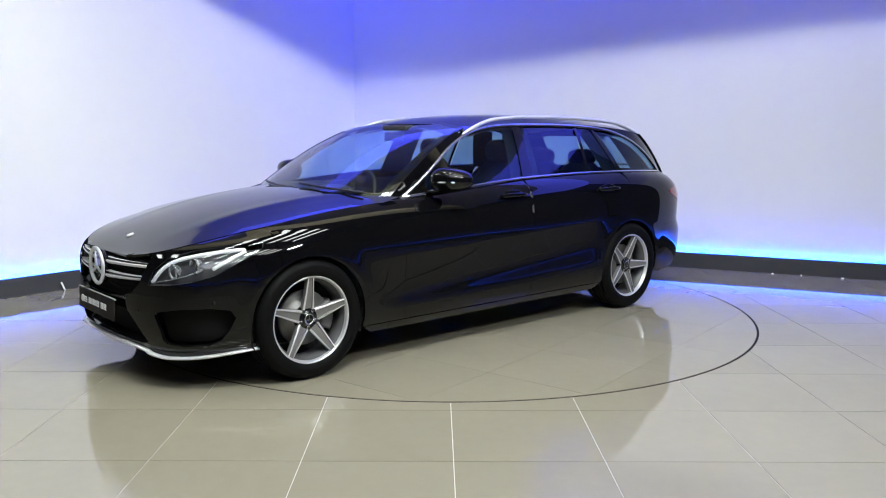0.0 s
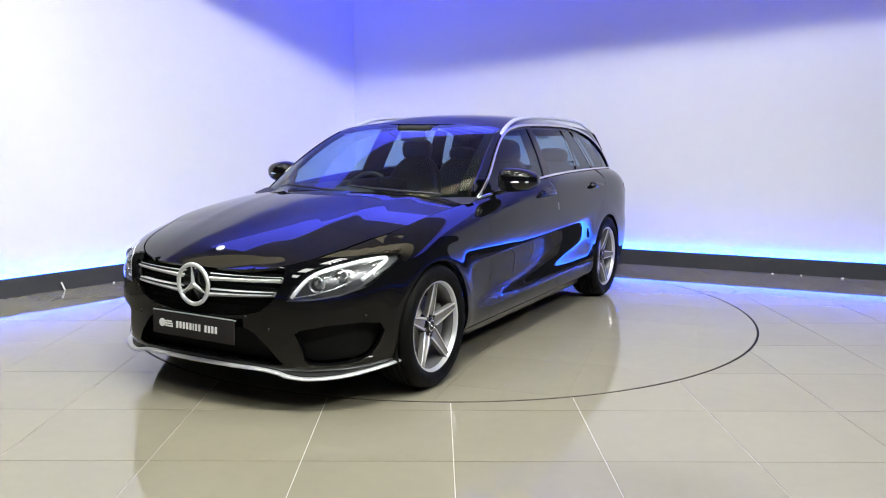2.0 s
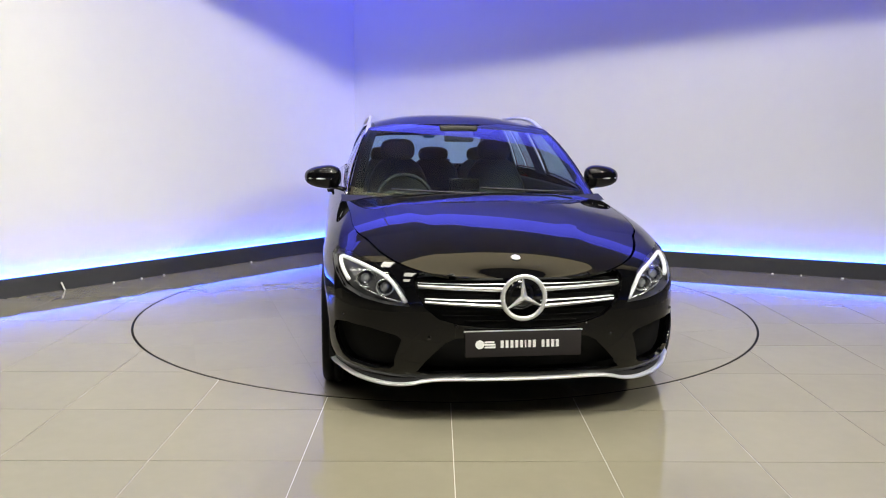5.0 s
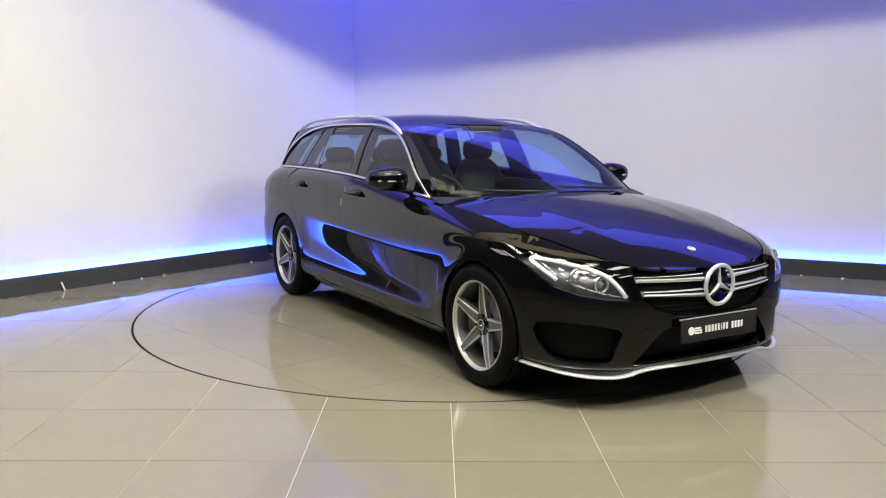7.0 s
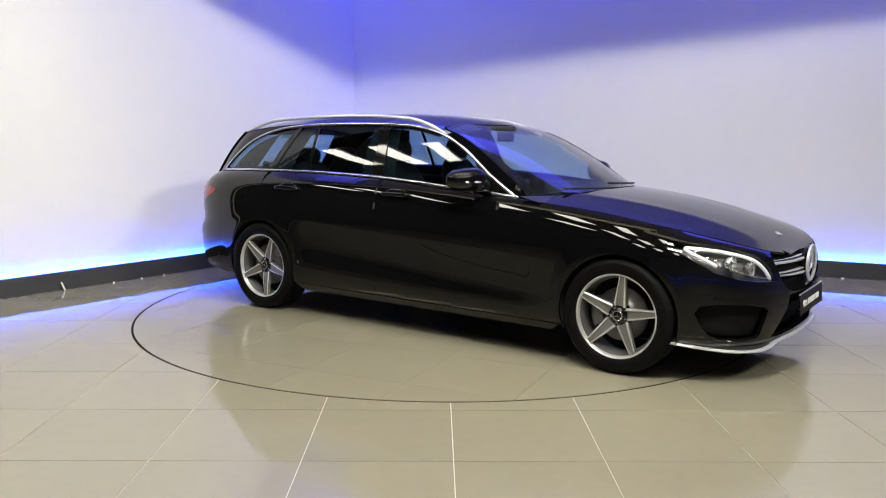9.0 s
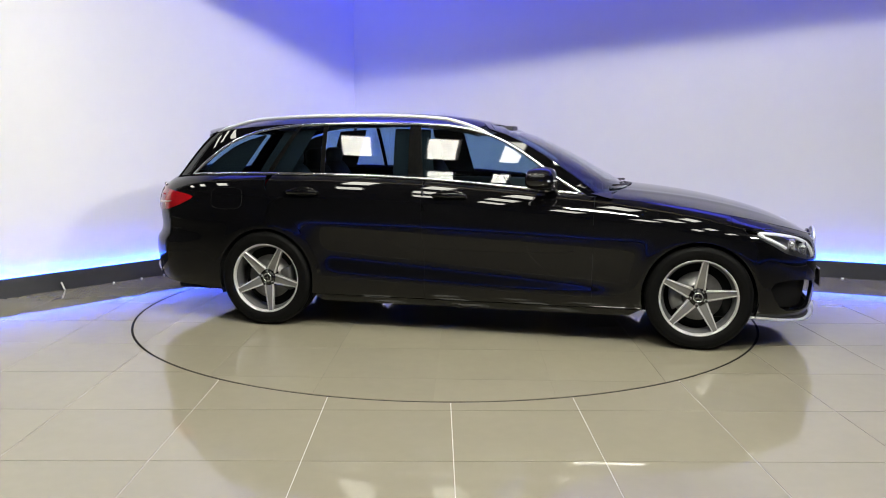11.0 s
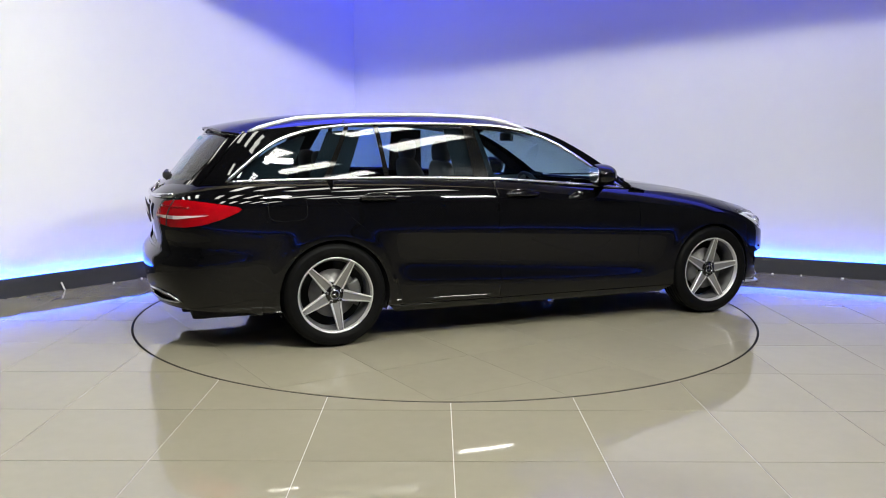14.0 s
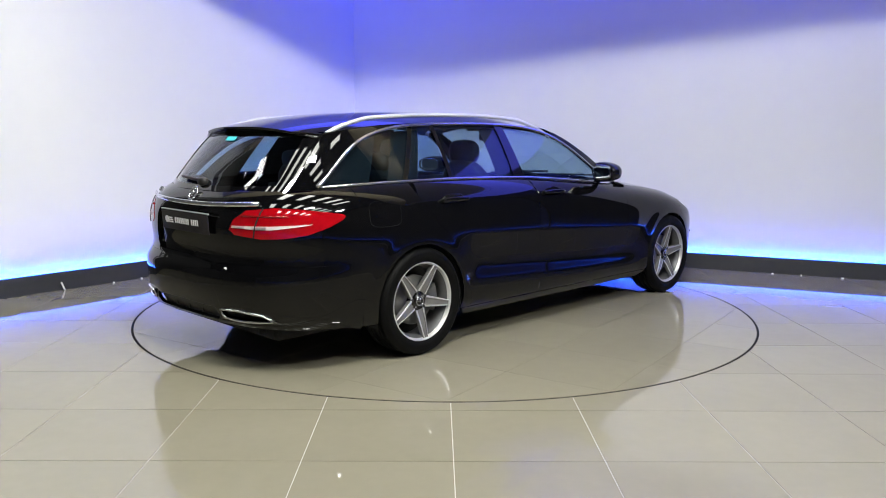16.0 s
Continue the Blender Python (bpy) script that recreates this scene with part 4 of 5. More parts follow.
ws_loop = [(e, 0.935) for e in np.linspace(-0.965, 0.965, 25)] + [(0.965, z) for z in np.linspace(0.97, 1.30, 9)] + [(e, zt(e)) for e in np.linspace(0.965, -0.965, 25)] + [(-0.965, z) for z in np.linspace(1.30, 0.97, 9)]
windscreen = panel("windscreen", [ws_loop], screen_surf, car, M_WIND, step=0.05, scale=(0.65, 1.0), flange=0, centre=(-0.6, 0, 0.6), offset=-0.004)
# black frit band round the windscreen
inn = [(e * 0.93, 0.965 if z < 0.95 else (z - 0.022 if z > 1.3 else z)) for e, z in ws_loop]
out = [(e * 1.036, z - 0.012 if z < 0.95 else (z + 0.012 if z > 1.3 else z)) for e, z in ws_loop]
panel("screen_surround", [out, inn], screen_surf, windscreen, M_GLOSSTRIM, step=0.05, scale=(0.65, 1.0), flange=0.01, centre=(-0.6, 0, 0.6), offset=-0.006)
bm = bmesh.new()
box(bm, 0.14, -0.10, 1.255, 0.165, 0.10, 1.32, 0.012)
part("rear_view_mirror", bm, M_CABIN, car)
bm = bmesh.new()
box(bm, 0.03, -0.13, 1.33, 0.16, 0.13, 1.365, 0.012)
part("sensor_pod", bm, M_CABIN, car)
# wipers
for y0, y1, k in ((0.62, 0.02, 0.0), (0.05, -0.52, 0.01)):
    e = np.linspace(y0, y1, 9)
    pts = [tuple(screen_surf(v / 0.78, 0.952 + 0.03 * i / 8 * (1 if k == 0 else 0.6)) + np.array((0.012, 0, 0.012))) for i, v in enumerate(e)]
    sweep("wiper", pts, car, M_TRIM, 0.018, 0.014)

# tailgate glass and its frame, spoiler
rg = [(e, 1.012 + 0.02 * abs(e) ** 3) for e in np.linspace(-0.90, 0.90, 19)] + [(0.90 - 0.02 * (z - 1.03) / 0.25, z) for z in np.linspace(1.05, 1.27, 6)] + [(e, 1.298) for e in np.linspace(0.87, -0.87, 19)] + [(-0.90 + 0.02 * (z - 1.03) / 0.25, z) for z in np.linspace(1.27, 1.05, 6)]
rear_glass = panel("rear_window", [rg], back_surf, car, M_GLASS, step=0.05, scale=(0.62, 1.0), flange=0, centre=(-1.0, 0, 1.0), offset=-0.004)
ro = [(e, 0.985) for e in np.linspace(-1, 1, 19)] + [(1, z) for z in np.linspace(1.02, 1.28, 7)] + [(e, 1.318) for e in np.linspace(1, -1, 19)] + [(-1, z) for z in np.linspace(1.28, 1.02, 7)]

panel("tailgate_frame", [ro, rg], back_surf, car, M_PAINT, step=0.03, scale=(0.62, 1.0), centre=(-1.0, 0, 1.0), soften=wrap_back)
bm = bmesh.new()
prof = [(-1.86, 0.020), (-1.96, 0.008), (-2.035, -0.004), (-2.065, -0.014), (-2.062, -0.022), (-2.00, -0.038), (-1.94, -0.045)]
rows = []
for e in np.linspace(-1, 1, 25):
    r = []
    for px, pz in prof:
        x = px + 0.10 * abs(e) ** 3.5
        zc = 1.362 - 0.052 * abs(e) ** 2.4 + (pz - 0.010)
        r.append(bm.verts.new((x, e * 0.585, zc)))
    rows.append(r)
for r0, r1 in zip(rows, rows[1:]):
    for k in range(len(prof)):
        j = (k + 1) % len(prof)
        bm.faces.new((r0[k], r1[k], r1[j], r0[j]))
bm.faces.new(rows[0])
bm.faces.new(rows[-1][::-1])
bmesh.ops.recalc_face_normals(bm, faces=bm.faces)
part("roof_spoiler", bm, M_PAINT, car)
sweep("rear_wiper", [tuple(back_surf(0.02 + 0.45 * i / 6, 1.03 + 0.012 * i / 6) + np.array((-0.018, 0, 0.008))) for i in range(7)], car, M_TRIM, 0.02, 0.018)
bm = bmesh.new()
blob(bm, tuple(back_surf(0.0, 1.03) + np.array((-0.012, 0, 0))), (0.05, 0.07, 0.05))
part("wiper_hub", bm, M_TRIM, car)
panel("window_sticker", [[(-0.02, 1.262), (-0.02, 1.285), (0.17, 1.285), (0.17, 1.262)]], back_surf, rear_glass, M_STICKER, step=0.05, scale=(0.62, 1), flange=0, offset=0.003, centre=(-1.0, 0, 1.0))

# --- nose: bumper with its openings, grille, lamps
def front_loop(pts):
    return [(fy(y, z), z) for y, z in pts]


def mirrored(pts):
    return [(-y, z) for y, z in reversed(pts)]


GR = [(0.0, 0.450), (0.15, 0.453), (0.29, 0.467), (0.38, 0.492), (0.442, 0.545), (0.476, 0.61), (0.484, 0.665), (0.468, 0.690), (0.39, 0.700), (0.2, 0.708), (0.0, 0.711)]
grille = GR + [(-y, z) for y, z in reversed(GR[1:-1])]
LOW = [(0.0, 0.240), (0.22, 0.240), (0.42, 0.232), (0.475, 0.240), (0.42, 0.31), (0.345, 0.385), (0.30, 0.405), (0.0, 0.410)]
low_in = LOW + [(-y, z) for y, z in reversed(LOW[1:-1])]
SIDE_IN = [(0.590, 0.246), (0.66, 0.238), (0.765, 0.248), (0.805, 0.275), (0.832, 0.33), (0.846, 0.39), (0.836, 0.428), (0.79, 0.442), (0.68, 0.434), (0.565, 0.410), (0.542, 0.392), (0.555, 0.35), (0.572, 0.30), (0.574, 0.264)]
HL_RAW = [(0.505, 0.545), (0.61, 0.550), (0.72, 0.570), (0.80, 0.605), (0.838, 0.665), (0.848, 0.730), (0.824, 0.760), (0.755, 0.750), (0.65, 0.722), (0.575, 0.680), (0.53, 0.615)]


HL = []
for hy, hz in HL_RAW:
    # keep the lamp a little below the hood's edge
    hx_ = float(front_surf(fy(hy, hz), hz)[0])
    HL.append((hy, min(hz, float(shoulder(hx_)) - 0.014)))


def nose_loop():
    top = []
    for s, seq in ((1, np.linspace(X_NOSE + G, 2.10, 14)), ):
        top += [(fa(x, float(shoulder(x)) - 0.002), float(shoulder(x)) - 0.002) for x in seq]
    mid = [(a, float(shoulder(2.165)) + 0.0 + (float(shoulder(2.10)) - float(shoulder(2.165)) - 0.002) * abs(a / top[-1][0]) ** 2) for a in np.linspace(top[-1][0], -top[-1][0], 15)][1:-1]
    bottom = [(a, 0.20) for a in np.linspace(-fa(1.755, 0.20), fa(1.755, 0.20), 30)]
    aa = math.degrees(math.acos((X_NOSE + G - 1.42) / ARCH))
    ae = math.degrees(math.asin((0.21 - AZ) / ARCH))
    ar = [(fa(x, z), z) for x, z in arch(1.42, ae, aa, 16)]
    z_arch = ar[-1][1]
    seam = [(fa(X_NOSE + G, z), z) for z in np.linspace(z_arch, float(shoulder(X_NOSE + G)) - 0.002, 18)[1:-1]]
    left = bottom[-1:] + ar + seam + top
    right = [(-a, z) for a, z in reversed(left)]
    return left + mid + right + bottom[1:-1]


front_bumper = panel("front_bumper", [nose_loop(), front_loop(grille), front_loop(low_in), front_loop(SIDE_IN), front_loop(mirrored(SIDE_IN)), front_loop(HL), front_loop(mirrored(HL))],
                     front_surf, car, M_PAINT, step=0.024, scale=(0.95, 1.0), flange=0.02, centre=(1.0, 0, 0.45))
# dark backs of the openings, set in
for nm, lp, dp in (("grille_back", grille, 0.045), ("lower_intake", low_in, 0.07), ("side_intake", SIDE_IN, 0.05), ("side_intake", mirrored(SIDE_IN), 0.05)):
    big = np.array(lp)
    c = big.mean(0)
    big = c + (big - c) * np.array([1.03, 1.05])
    panel(nm, [front_loop([tuple(p) for p in big])], front_surf, front_bumper, M_MESH, step=0.05, scale=(0.95, 1), flange=0, offset=-dp, centre=(1.0, 0, 0.45))


def on_surface(surf, a, z, off, sign):
    """A place on a surface, moved by off along its normal."""
    g = surf(np.array([a, a + 0.004, a - 0.004, a, a]), np.array([z, z, z, z + 0.004, z - 0.004]))
    n = np.cross(g[1] - g[2], g[3] - g[4])
    n = n / max(np.linalg.norm(n), 1e-9)
    n = n if n[0] * sign > 0 or (abs(n[0]) < 0.05 and n[1] * a > 0) else -n
    return tuple(float(v) for v in g[0] + n * off)


def front_at(y, z, off=0.0):
    return on_surface(front_surf, fy(y, z), z, off, 1)


# fine grille bars and the two double silver louvres
for z in np.arange(0.475, 0.70, 0.026):
    w = lerp(z, [0.45, 0.49, 0.545, 0.61, 0.69], [0.12, 0.35, 0.42, 0.45, 0.44])
    sweep("grille_bar", [front_at(y, z, -0.040) for y in np.linspace(-w, w, 15)], front_bumper, M_MESH, 0.008, 0.007)


def louvre(s, z_in, z_out, y_out):
    """A silver blade from the badge to the grille's side, tall at the badge, with a dark slot along it."""
    bm = bmesh.new()
    rows = []
    for i in range(15):
        k = i / 14
        y = 0.080 + (y_out - 0.080) * k
        z = z_in + (z_out - z_in) * k
        hh = 0.021 - 0.009 * k ** 0.7
        deep = 0.010 + 0.006 * (1 - k) ** 3
        out = [(-hh, -0.050), (-hh, -0.016), (-hh * 0.35, -0.006 + 0.004 * (1 - k)), (hh * 0.02, -0.008), (hh * 0.10, -0.008 - deep), (hh * 0.62, -0.008 - deep), (hh * 0.70, -0.010), (hh, -0.014), (hh, -0.050)]
        rows.append([bm.verts.new(front_at(s * y, z + dz, off)) for dz, off in out])
    for r0, r1 in zip(rows, rows[1:]):
        for q in range(8):
            f = bm.faces.new((r0[q], r0[q + 1], r1[q + 1], r1[q]))
            f.material_index = 1 if q in (3, 4, 5) else 0
    bm.faces.new(rows[-1])
    bmesh.ops.recalc_face_normals(bm, faces=bm.faces)
    ob = part("grille_louvre", bm, M_SILVER, front_bumper, "satin silver grille louvre with a dark slot", smooth=False)
    ob.data.materials.append(M_TRIM)


for s in (1, -1):
    louvre(s, 0.634, 0.645, 0.470)
    louvre(s, 0.556, 0.572, 0.440)


def ring_star(name, parent, m, r, tube, material, dish=True):
    """A ring with three tapered arms, as one plain shape."""
    bm = bmesh.new()
    n, k = 48, 10
    rows = [[bm.verts.new(((r + tube * math.cos(b)) * math.sin(a), -tube * 0.9 * math.sin(b), (r + tube * math.cos(b)) * math.cos(a))) for b in [2 * math.pi * j / k for j in range(k)]] for a in [2 * math.pi * i / n for i in range(n)]]
    for i in range(n):
        for j in range(k):
            bm.faces.new((rows[i][j], rows[i][(j + 1) % k], rows[(i + 1) % n][(j + 1) % k], rows[(i + 1) % n][j]))
    w = r * 0.16
    for a in (0, 120, 240):
        c, s = math.cos(radians(a)), math.sin(radians(a))
        P = [bm.verts.new((x * c + z * s, y, -x * s + z * c)) for x, y, z in ((-w, 0, 0), (w, 0, 0), (0, -tube * 1.1, 0), (0, -tube * 0.5, r), (-w * 0.12, 0, r), (w * 0.12, 0, r))]
        bm.faces.new((P[0], P[2], P[3], P[4]))
        bm.faces.new((P[2], P[1], P[5], P[3]))
        bm.faces.new((P[0], P[4], P[5], P[1]))
    bmesh.ops.recalc_face_normals(bm, faces=bm.faces)
    bmesh.ops.transform(bm, matrix=m, verts=bm.verts)
    return part(name, bm, material, parent)


ring_star("grille_badge", front_bumper, Matrix.Translation(front_at(0, 0.59, 0.012)) @ pose(0, 0, 0, 0, -4, 90), 0.096, 0.0105, M_SILVER)
bm = bmesh.new()
bmesh.ops.create_cone(bm, cap_ends=True, segments=40, radius1=0.090, radius2=0.090, depth=0.012, matrix=Matrix.Translation(front_at(0, 0.59, -0.018)) @ pose(0, 0, 0, 0, 90, 0))
part("badge_back", bm, M_GLOSSTRIM, front_bumper)
# silver lip along the bumper's lower edge
lipz = smooth_curve([0, 0.30, 0.42, 0.50, 0.56, 0.70, 0.82, 0.9], [0.212, 0.212, 0.205, 0.178, 0.172, 0.180, 0.205, 0.235])
pts = []
for y in list(np.linspace(-0.855, -0.45, 16)) + list(np.linspace(-0.40, 0.40, 15)) + list(np.linspace(0.45, 0.855, 16)):
    z = float(lipz(abs(y)))
    p = front_at(y, max(z, 0.2), 0.0)
    o = 0.016 if abs(y) > 0.45 else 0.008
    pts.append((p[0] + o, p[1] * 1.006, z))
sweep("front_lip", pts, car, M_SPLIT, 0.042, 0.017, label="bright silver lip under the front bumper")
bm = bmesh.new()
rows = [[bm.verts.new(v) for v in ((p[0] - 0.006, p[1], p[2] + 0.002), (p[0] - 0.012, p[1], p[2] + 0.028), (p[0] - 0.30, p[1] * 0.92, 0.19))] for p in pts]
for r0, r1 in zip(rows, rows[1:]):
    bm.faces.new((r0[0], r1[0], r1[1], r0[1]))
    bm.faces.new((r0[0], r0[2], r1[2], r1[0]))
bmesh.ops.recalc_face_normals(bm, faces=bm.faces)
part("front_apron", bm, M_TRIM, car)
# parking sensors
for y, z in ((0.42, 0.405), (-0.42, 0.405), (0.80, 0.47), (-0.80, 0.47), (0.30, 0.42 + 0.04), (-0.30, 0.46)):
    bm = bmesh.new()
    blob(bm, front_at(y, z, 0.0), (0.012, 0.018, 0.018), rings=6, segs=12, power=2)
    part("parking_sensor", bm, M_GLOSSTRIM, front_bumper)


# headlights
def headlight(s):
    lp = HL if s > 0 else mirrored(HL)
    h = new("headlight")
    h.parent = car
    h["label"] = "clear headlight with bright reflector and white light guide"
    kw = dict(step=0.035, scale=(0.95, 1.0), centre=(1.0, 0, 0.45))
    panel("lens", [front_loop(lp)], front_surf, h, M_LENS, flange=0, offset=-0.001, **kw)
    panel("bowl", [front_loop(lp)], front_surf, h, M_LAMPDK, flange=0, offset=-0.05, **kw)
    # side walls of the bowl
    lo = dense(lp, 0.03)
    P0 = [front_at(y, z, -0.003) for y, z in lo]
    bm = bmesh.new()
    v0 = [bm.verts.new(p) for p in P0]
    v1 = [bm.verts.new((p[0] - 0.05, p[1] - s * 0.018, p[2])) for p in P0]
    for i in range(len(v0)):
        j = (i + 1) % len(v0)
        bm.faces.new((v0[i], v0[j], v1[j], v1[i]))
    part("bowl_rim", bm, M_LAMPDK, h)
    # light guide along the upper edge and the outer end, another along the lower edge
    up = [(0.525, 0.560), (0.565, 0.625), (0.60, 0.672), (0.66, 0.702), (0.75, 0.728), (0.806, 0.737), (0.820, 0.722), (0.812, 0.685), (0.785, 0.640)]
    f = smooth_curve(range(len(up)), [u[0] for u in up]), smooth_curve(range(len(up)), [u[1] for u in up])
    sweep("light_guide", [front_at(s * float(f[0](t)), float(f[1](t)), -0.016) for t in np.linspace(0, len(up) - 1, 28)], h, M_DRL, 0.020, 0.020, label="white light guide")
    dn = [(0.535, 0.560), (0.62, 0.578), (0.70, 0.605), (0.755, 0.640)]
    sweep("chrome_strip", [front_at(s * y, z, -0.014) for y, z in dn], h, M_LAMPIN, 0.009, 0.006)
    # projector lamp bowls
    for y, z, r in ((0.630, 0.632, 0.036), (0.715, 0.668, 0.040)):
        p = Vector(front_at(s * y, z, -0.040))
        bm = bmesh.new()
        n = 24
        prev = None
        for rr, dx in ((r * 1.18, 0.012), (r * 1.1, 0.022), (r, 0.016), (r * 0.92, -0.01), (r * 0.6, -0.02)):
            row = [bm.verts.new((p.x + dx, p.y + rr * math.cos(a), p.z + rr * 0.95 * math.sin(a))) for a in [2 * math.pi * i / n for i in range(n)]]
            if prev:
                for i in range(n):
                    bm.faces.new((prev[i], prev[(i + 1) % n], row[(i + 1) % n], row[i]))
            prev = row
        bm.faces.new(prev)
        part("lamp_ring", bm, M_LAMPIN, h)
        bm = bmesh.new()
        blob(bm, (p.x - 0.006, p.y, p.z), (0.04, r * 1.3, r * 1.3), power=2)
        part("projector", bm, mat("projector_glass", (0.30, 0.31, 0.33), 0.05, 0.3), h)


headlight(1)
headlight(-1)


# show plates with pale bars for the lettering
def plate(name, m, w=0.53, h=0.115):
    p = new(name)
    p.parent = car
    p.matrix_basis = m
    p["label"] = "dark grey show plate with pale lettering bars"
    part("plate_board", box(bmesh.new(), -w / 2, -0.004, -h / 2, w / 2, 0.004, h / 2, 0.003), M_PLATE, p)
    part("plate_edge", box(bmesh.new(), -w / 2 - 0.004, -0.002, h / 2 - 0.003, w / 2 + 0.004, 0.007, h / 2 + 0.004), M_SILVER, p, smooth=False)
    bm = bmesh.new()
    x = -0.105
    for k in range(13):
        if k == 8:
            x += 0.018
            continue
        ww = 0.0125 if k != 5 else 0.005
        box(bm, x, -0.0065, -0.0165, x + ww, -0.0035, 0.0165)
        x += ww + 0.0095
    tagged(part("lettering_bars", bm, M_INK, p, "white lettering bars", smooth=False), kind="stuff")
    bm = bmesh.new()
    bmesh.ops.create_cone(bm, cap_ends=True, segments=24, radius1=0.020, radius2=0.020, depth=0.004, matrix=pose(-0.200, -0.005, 0, 90))
    for z in (0.010, -0.001, -0.013):
        box(bm, -0.178, -0.0065, z - 0.004, -0.135 + (0.006 if z < 0 else 0), -0.0035, z + 0.004)
    tagged(part("emblem_shape", bm, M_INK, p, "white emblem shape", smooth=False), kind="stuff")
    return p


plate("front_plate", Matrix.Translation((2.232, 0.0, 0.385)) @ pose(0, 0, 0, -3, 0, 90))

# --- tail

def rear_loop(pts):
    return [(ry(y, z), z) for y, z in pts]


def rear_at(y, z, off=0.0):
    return on_surface(rear_surf, ry(y, z), z, off, -1)


tl_in = [(ry(0.52, 0.900), 0.900), (ry(0.455, 0.85), 0.85), (ry(0.43, 0.795), 0.795), (ry(0.47, 0.768), 0.768), (ry(0.62, 0.753), 0.753), (ra(-2.28, 0.757), 0.757), (ra(-2.18, 0.775), 0.775), (ra(-2.07, 0.812), 0.812), (ra(-1.985, 0.850), 0.850), (ra(-1.965, 0.868), 0.868), (ra(-1.985, 0.880), 0.880), (ra(-2.07, 0.893), 0.893), (ra(-2.18, 0.908), 0.908), (ra(-2.28, 0.916), 0.916), (ry(0.66, 0.916), 0.916)]
RC = [(0.0, 0.622), (0.36, 0.622), (0.40, 0.66), (0.365, 0.80), (0.345, 0.862), (0.33, 0.872), (0.0, 0.876)]
recess = RC + [(-y, z) for y, z in reversed(RC[1:-1])]


def flip(lp):
    return [(-a, z) for a, z in reversed(lp)]


def tail_loops():
    tz = lambda x: float(shoulder(x)) - 0.002
    zb = 0.606
    side = [(ra(X_TAIL, z), z) for z in np.linspace(zb, tz(X_TAIL), 8)] + [(ra(x, tz(x)), tz(x)) for x in np.linspace(X_TAIL - 0.06, -2.18, 7)]
    a1 = side[-1][0]
    top = [(a, 0.995 + (side[-1][1] - 0.995) * abs(a / a1) ** 3) for a in np.linspace(a1, -a1, 21)][1:-1]
    bot = [(a, zb) for a in np.linspace(-side[0][0], side[0][0], 30)]
    upper = side + top + flip(side) + bot[1:-1]
    s2 = [(ra(X_TAIL, z), z) for z in (0.225, 0.32, 0.42, 0.52, zb - 0.001)]
    lower = s2 + [(a, zb - 0.001) for a in np.linspace(s2[-1][0], -s2[-1][0], 30)][1:-1] + flip(s2) + [(a, 0.228 + 0.048 * math.cos(a) ** 2) for a in np.linspace(-s2[0][0], s2[0][0], 30)][1:-1]
    return upper, lower


up_loop, low_loop = tail_loops()
DIFF = [(0.0, 0.290), (0.33, 0.290), (0.36, 0.315), (0.33, 0.362), (0.0, 0.368)]
diffuser = DIFF + [(-y, z) for y, z in reversed(DIFF[1:-1])]
EX = [(0.40, 0.314), (0.54, 0.304), (0.690, 0.312), (0.640, 0.346), (0.52, 0.362), (0.38, 0.358)]
kw = dict(step=0.03, scale=(1.1, 1.0), centre=(-1.2, 0, 0.55))
tailgate = panel("tailgate", [up_loop, tl_in, flip(tl_in), rear_loop(recess)], rear_surf, car, M_PAINT, flange=0.02, **kw)
rear_bumper = panel("rear_bumper", [low_loop, rear_loop(diffuser), rear_loop(EX), rear_loop(mirrored(EX))], rear_surf, car, M_PAINT, flange=0.02, **kw)
panel("plate_recess", [rear_loop(recess)], rear_surf, tailgate, M_PAINT, flange=0, offset=-0.020, **kw)
panel("diffuser", [rear_loop(diffuser)], rear_surf, rear_bumper, M_TRIM, flange=0, offset=-0.03, **kw)
for y in (-0.30, -0.15, 0.0, 0.15, 0.30):
    p = rear_at(y, 0.30)
    bm = box(bmesh.new(), p[0] + 0.022, y - 0.008, 0.274, p[0] + 0.08, y + 0.008, 0.362, 0.006)
    part("diffuser_fin", bm, M_TRIM, rear_bumper)
